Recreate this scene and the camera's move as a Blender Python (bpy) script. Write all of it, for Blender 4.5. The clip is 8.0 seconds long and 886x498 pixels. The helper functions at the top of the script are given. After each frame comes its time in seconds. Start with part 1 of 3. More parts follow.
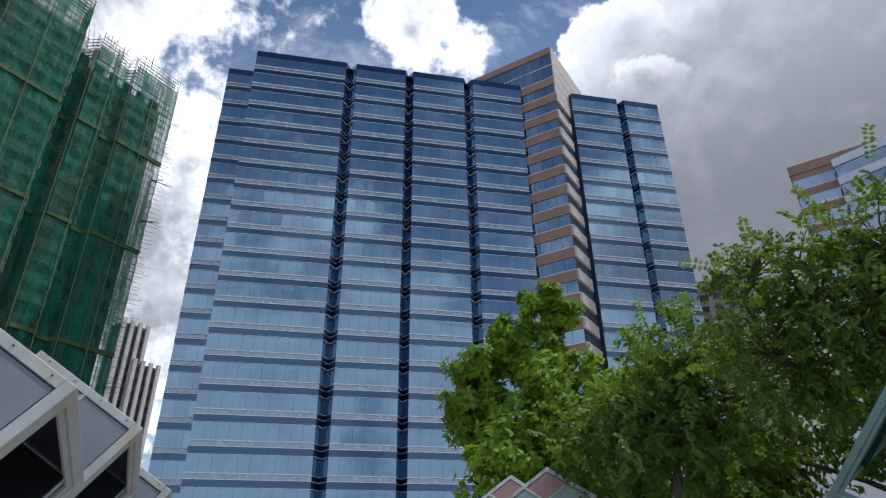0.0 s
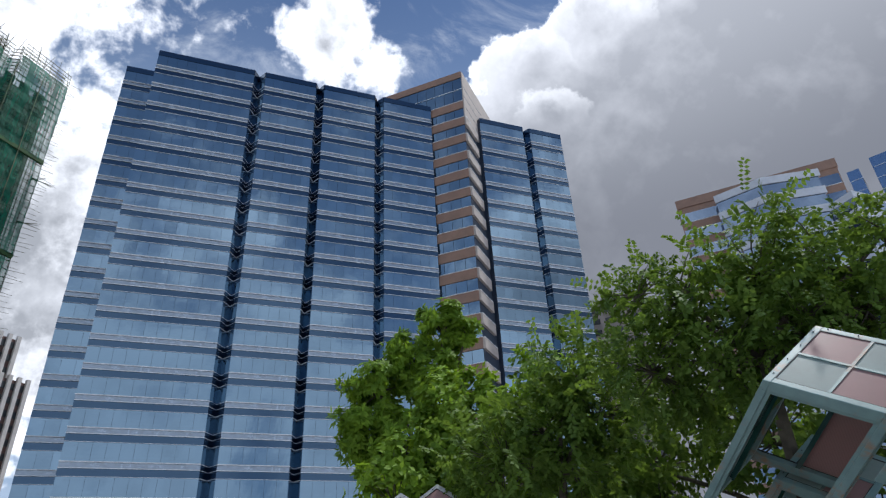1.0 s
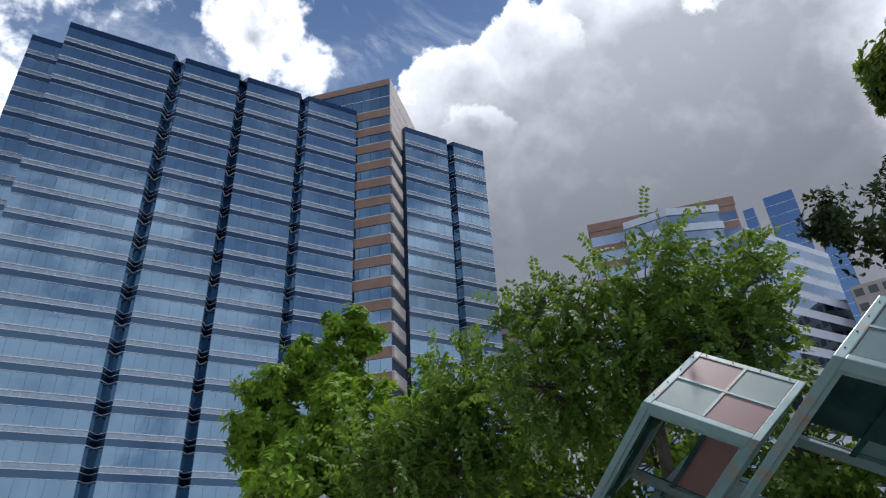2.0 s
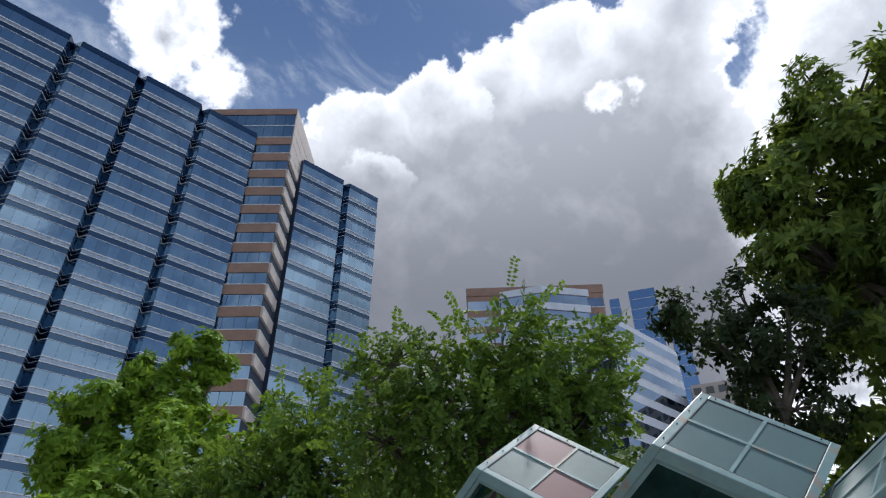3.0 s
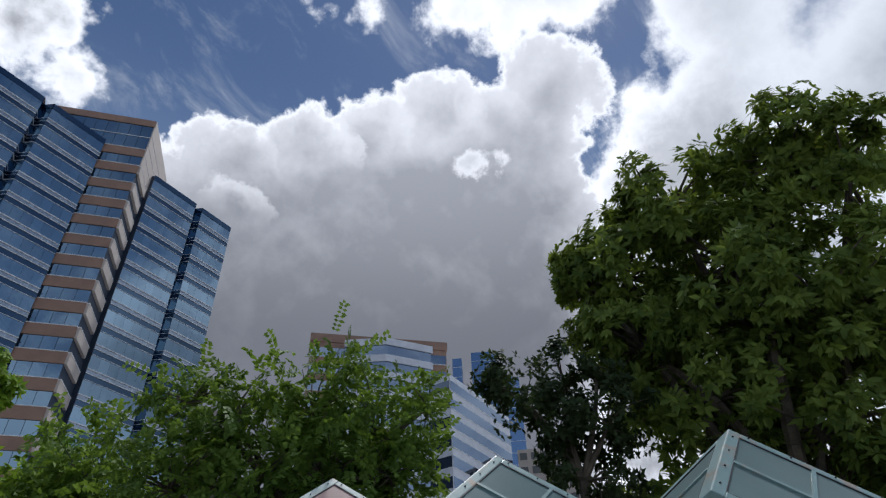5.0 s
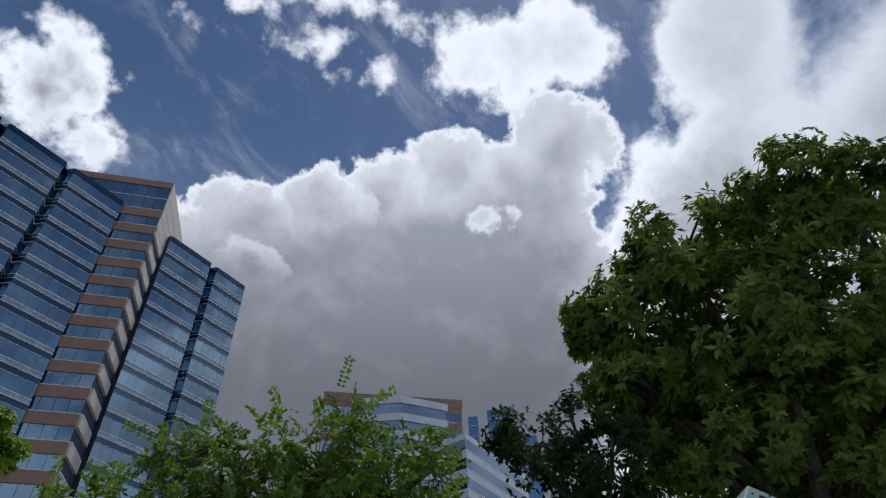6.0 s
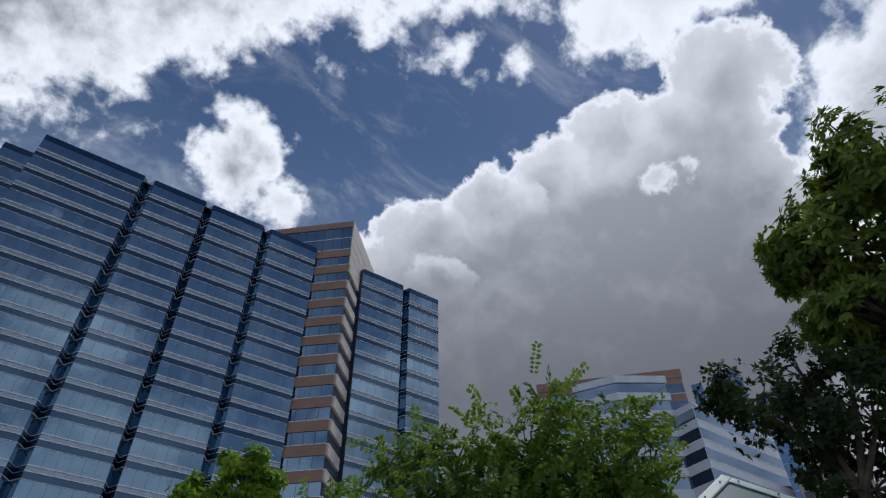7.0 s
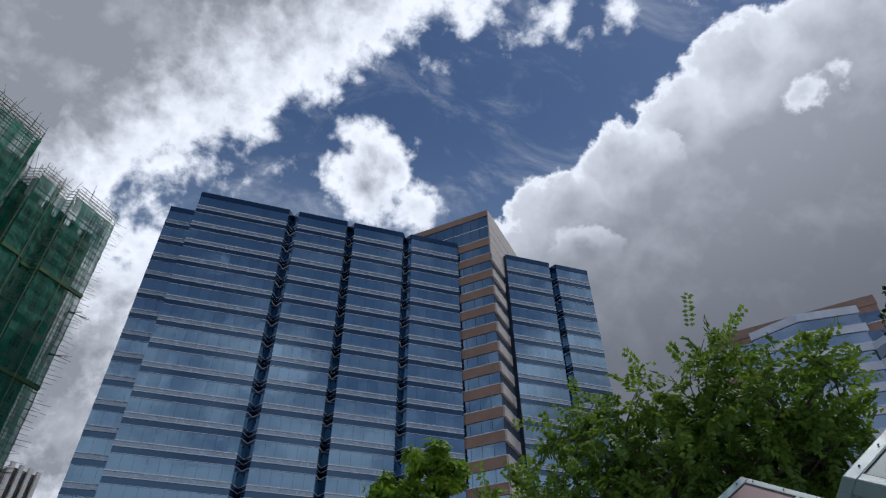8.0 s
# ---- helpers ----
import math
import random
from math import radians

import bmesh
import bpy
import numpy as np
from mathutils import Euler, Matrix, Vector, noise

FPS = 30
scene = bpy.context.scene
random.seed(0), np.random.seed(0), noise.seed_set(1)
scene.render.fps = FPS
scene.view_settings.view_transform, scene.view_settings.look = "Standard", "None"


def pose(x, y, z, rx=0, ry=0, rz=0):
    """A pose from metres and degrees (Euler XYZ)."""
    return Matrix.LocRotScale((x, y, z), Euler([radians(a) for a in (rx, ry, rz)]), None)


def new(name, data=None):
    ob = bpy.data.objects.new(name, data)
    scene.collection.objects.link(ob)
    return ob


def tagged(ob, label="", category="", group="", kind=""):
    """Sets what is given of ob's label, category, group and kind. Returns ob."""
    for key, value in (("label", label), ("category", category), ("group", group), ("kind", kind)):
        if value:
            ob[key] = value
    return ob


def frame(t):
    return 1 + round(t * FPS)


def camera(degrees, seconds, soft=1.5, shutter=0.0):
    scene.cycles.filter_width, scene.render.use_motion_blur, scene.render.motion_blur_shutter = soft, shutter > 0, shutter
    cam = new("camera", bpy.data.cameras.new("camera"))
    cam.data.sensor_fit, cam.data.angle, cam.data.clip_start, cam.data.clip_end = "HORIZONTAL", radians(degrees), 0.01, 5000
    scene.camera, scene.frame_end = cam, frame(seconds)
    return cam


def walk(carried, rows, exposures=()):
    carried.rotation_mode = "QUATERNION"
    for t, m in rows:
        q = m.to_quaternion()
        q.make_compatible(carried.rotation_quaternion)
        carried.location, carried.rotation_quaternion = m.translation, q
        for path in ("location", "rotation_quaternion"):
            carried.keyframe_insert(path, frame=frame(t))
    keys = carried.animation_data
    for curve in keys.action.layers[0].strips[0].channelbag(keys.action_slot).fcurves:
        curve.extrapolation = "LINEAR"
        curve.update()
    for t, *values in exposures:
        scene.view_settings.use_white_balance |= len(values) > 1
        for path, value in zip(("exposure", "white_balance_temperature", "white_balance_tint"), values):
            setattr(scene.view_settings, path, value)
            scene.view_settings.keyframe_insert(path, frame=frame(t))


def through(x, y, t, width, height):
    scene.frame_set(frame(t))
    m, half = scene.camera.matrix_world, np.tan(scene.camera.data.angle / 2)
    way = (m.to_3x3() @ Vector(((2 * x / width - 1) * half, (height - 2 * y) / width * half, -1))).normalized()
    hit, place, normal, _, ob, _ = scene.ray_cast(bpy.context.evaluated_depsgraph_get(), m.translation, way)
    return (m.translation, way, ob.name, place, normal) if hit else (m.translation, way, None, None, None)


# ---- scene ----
cam = camera(69.13, 8.0, soft=1.25)
PATH = [
    (0, pose(0.000, 0.000, 1.600, 118.71, 0.58, -11.15)),
    (0.5, pose(0.070, 0.078, 1.591, 119.32, 1.99, -15.97)),
    (1, pose(0.164, 0.144, 1.573, 120.12, 2.70, -19.61)),
    (1.2, pose(0.210, 0.152, 1.571, 120.80, 2.48, -21.10)),
    (2.5, pose(0.535, 0.181, 1.637, 120.93, 1.86, -34.37)),
    (3, pose(0.677, 0.179, 1.640, 124.54, 0.06, -42.06)),
    (3.5, pose(0.811, 0.184, 1.646, 123.20, -0.38, -45.45)),
    (4, pose(0.927, 0.136, 1.663, 126.13, 0.51, -48.80)),
    (4.5, pose(1.016, 0.078, 1.687, 126.56, 0.97, -56.53)),
    (6, pose(1.286, 0.021, 1.758, 133.73, 1.51, -55.23)),
    (6.5, pose(1.401, -0.016, 1.737, 134.62, 1.18, -49.45)),
    (7, pose(1.543, -0.111, 1.686, 133.42, 0.54, -34.34)),
    (7.5, pose(1.641, -0.180, 1.631, 134.54, 1.30, -25.56)),
    (8, pose(1.703, -0.240, 1.607, 132.18, 0.64, -17.30)),
]
EXPOSURES = [(0, 0.28, 6000, 11), (1.2, 0.28, 6000, 11), (2.5, 0.28, 6000, 11), (3.5, 0.15, 6000, 11), (4.5, 0.0, 6000, 11), (6.0, -0.38, 5900, 11), (7.0, -0.40, 5900, 11), (8.0, -0.34, 5850, 11)]
walk(cam, PATH, EXPOSURES)

# ---- sun and sky ----
SUN_EL, SUN_AZ = 66.0, 82.0      # degrees above the horizon, degrees clockwise from +y
sun_data = bpy.data.lights.new("sun", "SUN")
sun_data.energy, sun_data.angle, sun_data.color = 2.6, radians(1.5), (1.0, 0.95, 0.87)
sun = new("sun", sun_data)
sun.matrix_world = pose(0, 0, 60, 90 - SUN_EL, 0, 180 - SUN_AZ)


class Nodes:
    """Short hand for building a node tree."""

    def __init__(self, tree):
        self.tree = tree
        tree.nodes.clear()

    def add(self, kind, **settings):
        node = self.tree.nodes.new(kind)
        for key, value in settings.items():
            setattr(node, key, value)
        return node

    def link(self, a, b):
        self.tree.links.new(a, b)

    def put(self, socket, value):
        if isinstance(value, bpy.types.NodeSocket):
            self.link(value, socket)
        else:
            socket.default_value = value

    def math(self, op, a, b=0.0, clamp=False):
        node = self.add("ShaderNodeMath", operation=op, use_clamp=clamp)
        self.put(node.inputs[0], a)
        self.put(node.inputs[1], b)
        return node.outputs[0]

    def noise(self, vector, scale, detail=4.0, rough=0.55, distortion=0.0):
        node = self.add("ShaderNodeTexNoise")
        if vector is not None:
            self.link(vector, node.inputs["Vector"])
        node.inputs["Scale"].default_value = scale
        node.inputs["Detail"].default_value = detail
        node.inputs["Roughness"].default_value = rough
        node.inputs["Distortion"].default_value = distortion
        return node.outputs["Fac"]

    def ramp(self, fac, low, high, to_low=0.0, to_high=1.0):
        node = self.add("ShaderNodeMapRange", interpolation_type="SMOOTHSTEP", clamp=True)
        self.put(node.inputs["Value"], fac)
        for key, value in (("From Min", low), ("From Max", high), ("To Min", to_low), ("To Max", to_high)):
            self.put(node.inputs[key], value)
        return node.outputs["Result"]

    def mix(self, fac, a, b, blend="MIX"):
        node = self.add("ShaderNodeMix", data_type="RGBA", blend_type=blend)
        self.put(node.inputs["Factor"], fac)
        for socket, value in ((node.inputs[6], a), (node.inputs[7], b)):
            self.put(socket, (*value, 1.0) if isinstance(value, tuple) and len(value) == 3 else value)
        return node.outputs[2]


# Clouds as soft masses on the dome, seen from below: (x, y, turn, length, width, weight) in the
# stereographic plane of the sky, zenith at 0, 0 and horizon on the unit circle.
FAR_MASSES = [
    (0.052, 0.374, 60, 0.048, 0.036, 0.72),    # small free cumulus
    (0.098, 0.394, 10, 0.046, 0.028, 0.62),
    (0.155, 0.218, -45, 0.060, 0.026, 0.40),   # wisps
    (0.205, 0.205, -55, 0.055, 0.024, 0.36),
    (0.243, 0.128, -30, 0.048, 0.038, 0.70),   # bright column behind the great cloud
    (0.258, 0.078, -60, 0.066, 0.046, 0.75),
    (0.335, -0.040, 20, 0.085, 0.060, 0.80),   # beside the sun
    (0.440, 0.020, 60, 0.130, 0.070, 0.95),
    (0.420, -0.180, 60, 0.200, 0.110, 0.80),
    (0.600, 0.100, 80, 0.300, 0.170, 1.00),
    (-0.200, 0.620, 0, 0.260, 0.170, 0.95),    # low banks
    (0.120, 0.640, 0, 0.250, 0.160, 0.80),
    (0.350, -0.530, 8, 0.150, 0.105, 0.95),    # heap behind the viewer
]
# heads of the great cumulus: (x, y, radius, strength of the lit edge)
HEADS = [(0.340, 0.102, 0.047, 0.20), (0.312, 0.194, 0.043, 0.45), (0.292, 0.252, 0.046, 0.55),
         (0.262, 0.300, 0.047, 0.70), (0.230, 0.352, 0.045, 0.50), (0.258, 0.385, 0.028, 0.80), (0.335, 0.150, 0.036, 0.40)]
FRONT_MASSES = [(0.360, 0.182, -52, 0.036, 0.020, 0.53), (0.372, 0.164, -52, 0.030, 0.017, 0.49)]
world = bpy.data.worlds.new("sky")
scene.world = world
world.use_nodes = True
n = Nodes(world.node_tree)
direction = n.add("ShaderNodeTexCoord").outputs["Generated"]
axes = n.add("ShaderNodeSeparateXYZ")
n.link(direction, axes.inputs[0])
height = n.math("ADD", n.math("MAXIMUM", axes.outputs["Z"], -0.3), 1.0)
flat = n.add("ShaderNodeCombineXYZ")
n.link(n.math("DIVIDE", axes.outputs["X"], height), flat.inputs[0])
n.link(n.math("DIVIDE", axes.outputs["Y"], height), flat.inputs[1])
dome = flat.outputs[0]
warp = n.add("ShaderNodeTexNoise")
n.link(dome, warp.inputs["Vector"])
warp.inputs["Scale"].default_value, warp.inputs["Detail"].default_value = 9.0, 5.0
shift = n.add("ShaderNodeVectorMath", operation="MULTIPLY_ADD")
n.link(warp.outputs["Color"], shift.inputs[0])
shift.inputs[1].default_value, shift.inputs[2].default_value = (0.08, 0.08, 0), (-0.04, -0.04, 0)
moved = n.add("ShaderNodeVectorMath", operation="ADD")
n.link(dome, moved.inputs[0])
n.link(shift.outputs[0], moved.inputs[1])


def mass(x, y, turn, length, width, weight, floor):
    m = n.add("ShaderNodeMapping", vector_type="TEXTURE")
    n.link(moved.outputs[0], m.inputs["Vector"])
    m.inputs["Location"].default_value = (x, y, 0)
    m.inputs["Rotation"].default_value = (0, 0, radians(turn))
    m.inputs["Scale"].default_value = (length, width, 1)
    far = n.add("ShaderNodeVectorMath", operation="LENGTH")
    n.link(m.outputs[0], far.inputs[0])
    return n.ramp(far.outputs["Value"], 0.0, 1.75, weight * 1.15, floor)


def heap(masses, floor=-0.12):
    total = None
    for values in masses:
        one = mass(*values, floor)
        total = one if total is None else n.math("MAXIMUM", total, one)
    return total


def beyond(x, y, nx, ny):
    """How far a place of the dome lies beyond a line through x, y, along its normal."""
    node = n.add("ShaderNodeVectorMath", operation="DOT_PRODUCT")
    n.link(moved.outputs[0], node.inputs[0])
    node.inputs[1].default_value = (nx, ny, 0)
    return n.math("SUBTRACT", node.outputs["Value"], x * nx + y * ny)


def puffs(vector, scale):
    """Round heaps on heaps, with a little loose vapour; nought on average."""
    cell = n.add("ShaderNodeTexVoronoi", feature="SMOOTH_F1", normalize=True)
    n.link(vector, cell.inputs["Vector"])
    for key, value in (("Scale", 2.2 * scale), ("Detail", 3.0), ("Roughness", 0.5), ("Lacunarity", 2.3), ("Smoothness", 0.3)):
        cell.inputs[key].default_value = value
    round_heaps = n.math("MULTIPLY", n.math("SUBTRACT", 0.30, cell.outputs["Distance"]), 0.55)
    loose = n.math("MULTIPLY", n.math("SUBTRACT", n.noise(vector, scale, 9.0, 0.6, 0.2), 0.5), 1.0)
    return n.math("ADD", round_heaps, loose)


SUN_SPOT = (0.213, 0.030, 0.0)
toward = n.add("ShaderNodeVectorMath", operation="SUBTRACT")
toward.inputs[0].default_value = SUN_SPOT
n.link(dome, toward.inputs[1])
nearer = n.add("ShaderNodeVectorMath", operation="MULTIPLY_ADD")
n.link(toward.outputs[0], nearer.inputs[0])
nearer.inputs[1].default_value = (0.06, 0.06, 0.0)
n.link(dome, nearer.inputs[2])
billow = puffs(dome, 12.0)
relief = n.math("SUBTRACT", billow, puffs(nearer.outputs[0], 12.0))
fine = puffs(dome, 34.0)
low_down = n.ramp(axes.outputs["Z"], 0.78, 0.48)
behind = n.ramp(axes.outputs["Y"], 0.10, -0.15)

# far layer: the deck on one hand, scattered heaps, broken cloud behind the viewer
deck = n.math("MINIMUM", n.math("MULTIPLY", beyond(0.165, 0.165, -0.7071, -0.7071), 7.0), n.math("MULTIPLY", beyond(0, 0.16, 0, 1), 9.0))
deck = n.math("ADD", n.math("MINIMUM", deck, 0.78), 0.36)
rest = n.ramp(axes.outputs["Z"], 0.80, 0.25, 0.14, 0.54)
broad = n.math("MULTIPLY", n.math("SUBTRACT", n.noise(dome, 6.0, 6.0, 0.58, 0.4), 0.5), 1.15)
rest = n.math("MULTIPLY", n.math("ADD", rest, broad), behind)
rough_edge = n.math("ADD", n.math("MULTIPLY", billow, 1.05), n.math("MULTIPLY", fine, 0.75))
rough_edge = n.math("MULTIPLY", rough_edge, n.math("SUBTRACT", 1.0, n.math("MULTIPLY", behind, 0.72)))
far_density = n.math("ADD", n.math("MAXIMUM", n.math("MAXIMUM", heap(FAR_MASSES), deck), rest), rough_edge)
far_cover = n.ramp(far_density, 0.26, 0.56)
sun_gap = n.add("ShaderNodeVectorMath", operation="LENGTH")
n.link(toward.outputs[0], sun_gap.inputs[0])
far_depth = n.math("SUBTRACT", n.ramp(far_density, 0.46, 1.15), n.math("MULTIPLY", relief, 1.0), clamp=True)
far_depth = n.math("MULTIPLY", far_depth, n.ramp(sun_gap.outputs["Value"], 0.08, 0.34, 0.35, 1.0))
far_shade = n.mix(behind, (0.36, 0.37, 0.39), (0.30, 0.33, 0.37))
far_lit = n.mix(behind, (1.22, 1.22, 1.23), n.mix(n.ramp(axes.outputs["Z"], 0.60, 0.30), (0.92, 0.94, 0.97), (0.68, 0.74, 0.80)))
far_tone = n.mix(far_depth, far_lit, far_shade)

# the great cumulus: rounded heads one before the other, each bright at its edge; grey within, darker towards the base
nudge = n.add("ShaderNodeVectorMath", operation="MULTIPLY_ADD")
n.link(warp.outputs["Color"], nudge.inputs[0])
nudge.inputs[1].default_value, nudge.inputs[2].default_value = (0.03, 0.03, 0), (-0.015, -0.015, 0)
bent = n.add("ShaderNodeVectorMath", operation="ADD")
n.link(dome, bent.inputs[0])
n.link(nudge.outputs[0], bent.inputs[1])
lumps = n.math("ADD", n.math("MULTIPLY", billow, 0.055), n.math("MULTIPLY", fine, 0.022))
lumps = n.math("MULTIPLY", lumps, 1.3)
line = n.math("SMOOTH_MIN", beyond(0.212, 0.334, 0.880, 0.475), beyond(0.372, 0.066, -0.45, 0.893))
line.node.inputs[2].default_value = 0.03
outline = line
edges = []
for x, y, radius, weight in HEADS:
    gap = n.add("ShaderNodeVectorMath", operation="DISTANCE")
    n.link(bent.outputs[0], gap.inputs[0])
    gap.inputs[1].default_value = (x, y, 0)
    inside = n.math("SUBTRACT", radius, gap.outputs["Value"])
    outline = n.math("SMOOTH_MAX", outline, inside)
    outline.node.inputs[2].default_value = 0.012
    inside = n.math("ADD", inside, lumps)
    near_edge = n.math("MULTIPLY", n.ramp(inside, -0.001, 0.006), n.ramp(inside, 0.030, 0.003))
    far_off = math.hypot(x, y)
    upper = n.ramp(beyond(x, y, -x / far_off, -y / far_off), -0.006, 0.026)
    edges.append(n.math("MULTIPLY", n.math("MULTIPLY", near_edge, upper), weight))
great_density = n.math("ADD", outline, lumps)
great_cover = n.ramp(great_density, -0.002, 0.005)
calm = n.math("SUBTRACT", 1.0, n.math("MULTIPLY", low_down, 0.85))
drift = n.math("MULTIPLY", n.math("SUBTRACT", n.noise(bent.outputs[0], 11.0, 6.0, 0.55), 0.5), 1.6)
inner = n.math("SUBTRACT", n.ramp(great_density, -0.012, 0.070), n.math("MULTIPLY", n.math("ADD", n.math("MULTIPLY", relief, 0.9), drift), calm), clamp=True)
great_grey = n.mix(low_down, (0.45, 0.46, 0.485), (0.205, 0.212, 0.235))
great_tone = n.mix(inner, (0.88, 0.88, 0.90), great_grey)
for edge in edges:
    great_tone = n.mix(n.math("MULTIPLY", edge, calm), great_tone, (1.0, 1.0, 1.01))
great_tone = n.mix(n.ramp(great_density, 0.002, 0.011), (1.18, 1.18, 1.19), great_tone)
# small bright heaps before it
front_density = n.math("ADD", heap(FRONT_MASSES, -0.5), n.math("ADD", n.math("MULTIPLY", billow, 1.3), n.math("MULTIPLY", fine, 1.3)))
front_cover = n.math("MULTIPLY", n.ramp(front_density, 0.18, 0.50), 0.95)
front_tone = n.mix(n.ramp(front_density, 0.35, 0.9), (1.05, 1.05, 1.06), (0.72, 0.73, 0.75))
sky = n.add("ShaderNodeTexSky", sky_type="NISHITA", sun_disc=False)
sky.sun_elevation, sky.sun_rotation = radians(SUN_EL), radians(SUN_AZ)
sky.air_density, sky.dust_density, sky.ozone_density = 1.0, 0.15, 3.5
blue = n.add("ShaderNodeVectorMath", operation="SCALE")
n.link(sky.outputs[0], blue.inputs[0])
blue.inputs["Scale"].default_value = 0.07
# thin high vapour in the blue
streaks = n.add("ShaderNodeMapping")
n.link(dome, streaks.inputs["Vector"])
streaks.inputs["Rotation"].default_value = (0, 0, radians(40))
streaks.inputs["Scale"].default_value = (1.0, 2.2, 1.0)
veil = n.math("MULTIPLY", n.ramp(n.noise(streaks.outputs[0], 9.0, 8.0, 0.65, 0.5), 0.48, 0.80), 0.55)
haze = n.ramp(axes.outputs["Z"], 0.82, 0.55, 0.0, 0.30)
veiled = n.mix(haze, n.mix(veil, blue.outputs[0], (0.75, 0.77, 0.80)), (0.50, 0.60, 0.72))
shown = n.mix(far_cover, veiled, far_tone)
shown = n.mix(great_cover, shown, great_tone)
shown = n.mix(front_cover, shown, front_tone)
background = n.add("ShaderNodeBackground")
n.link(shown, background.inputs["Color"])
n.link(background.outputs[0], n.add("ShaderNodeOutputWorld").inputs["Surface"])


# ---- materials ----
def material(name, colour, rough=0.6, metal=0.0, vary=0.15, scale=3.0, bump=0.0, bump_scale=40.0, dirt=None, dirt_amount=0.35,
             dirt_scale=1.2, piece=0.0, spec=0.5, through=0.0, alpha=None):
    """A surface with grain, stains and relief at real size."""
    made = bpy.data.materials.new(name)
    made.use_nodes = True
    k = Nodes(made.node_tree)
    out = k.add("ShaderNodeOutputMaterial")
    shader = k.add("ShaderNodeBsdfPrincipled")
    k.link(shader.outputs[0], out.inputs["Surface"])
    place = k.add("ShaderNodeTexCoord").outputs["Object"]
    grain = k.noise(place, scale, 5.0, 0.6)
    low = tuple(c * (1 - vary) for c in colour)
    high = tuple(min(1.0, c * (1 + vary)) for c in colour)
    tone = k.mix(k.ramp(grain, 0.3, 0.7), low, high)
    if piece:
        own = k.add("ShaderNodeObjectInfo").outputs["Random"]
        tone = k.mix(piece, tone, k.mix(own, tuple(c * 0.55 for c in colour), tuple(min(1, c * 1.4) for c in colour)))
    if dirt:
        stain = k.noise(place, dirt_scale, 6.0, 0.65, 0.6)
        tone = k.mix(k.math("MULTIPLY", k.ramp(stain, 0.52, 0.68), dirt_amount), tone, dirt)
    k.link(tone, shader.inputs["Base Color"])
    shader.inputs["Metallic"].default_value = metal
    shader.inputs["Specular IOR Level"].default_value = spec
    k.link(k.ramp(grain, 0.25, 0.75, max(0.0, rough - 0.08), min(1.0, rough + 0.08)), shader.inputs["Roughness"])
    if bump:
        b = k.add("ShaderNodeBump")
        b.inputs["Strength"].default_value = bump
        b.inputs["Distance"].default_value = 0.02
        k.link(k.noise(place, bump_scale, 4.0, 0.6), b.inputs["Height"])
        k.link(b.outputs[0], shader.inputs["Normal"])
    if through:
        shader.inputs["Transmission Weight"].default_value = through
    if alpha is not None:
        shader.inputs["Alpha"].default_value = alpha
    return made


def mirror_glass(name, colour, wobble=0.02, rough=0.03):
    """Coated office glass: each pane slightly out of true and of its own tone."""
    made = bpy.data.materials.new(name)
    made.use_nodes = True
    k = Nodes(made.node_tree)
    shader = k.add("ShaderNodeBsdfPrincipled")
    k.link(shader.outputs[0], k.add("ShaderNodeOutputMaterial").inputs["Surface"])
    own = k.add("ShaderNodeNewGeometry").outputs["Random Per Island"]
    tone = k.mix(own, tuple(c * 0.90 for c in colour), tuple(min(1, c * 1.08) for c in colour))
    k.link(tone, shader.inputs["Base Color"])
    shader.inputs["Metallic"].default_value = 1.0
    shader.inputs["Roughness"].default_value = rough
    b = k.add("ShaderNodeBump")
    b.inputs["Strength"].default_value = wobble
    b.inputs["Distance"].default_value = 0.3
    k.link(k.noise(k.add("ShaderNodeTexCoord").outputs["Object"], 0.8, 2.0), b.inputs["Height"])
    k.link(b.outputs[0], shader.inputs["Normal"])
    return made


def leaf_material(name, low, high, gloss=0.62):
    made = bpy.data.materials.new(name)
    made.use_nodes = True
    k = Nodes(made.node_tree)
    own = k.add("ShaderNodeNewGeometry").outputs["Random Per Island"]
    patch = k.noise(k.add("ShaderNodeTexCoord").outputs["Object"], 0.9, 3.0)
    tone = k.mix(k.math("ADD", k.math("MULTIPLY", own, 0.6), k.math("MULTIPLY", k.ramp(patch, 0.3, 0.7), 0.4)), low, high)
    shader = k.add("ShaderNodeBsdfPrincipled")
    k.link(tone, shader.inputs["Base Color"])
    shader.inputs["Roughness"].default_value = gloss
    shader.inputs["Specular IOR Level"].default_value = 0.25
    glow = k.add("ShaderNodeBsdfTranslucent")
    k.link(k.mix(0.5, tone, (high[0] * 1.6, high[1] * 1.5, high[2] * 0.7)), glow.inputs["Color"])
    both = k.add("ShaderNodeMixShader")
    both.inputs[0].default_value = 0.34
    k.link(shader.outputs[0], both.inputs[1])
    k.link(glow.outputs[0], both.inputs[2])
    k.link(both.outputs[0], k.add("ShaderNodeOutputMaterial").inputs["Surface"])
    return made


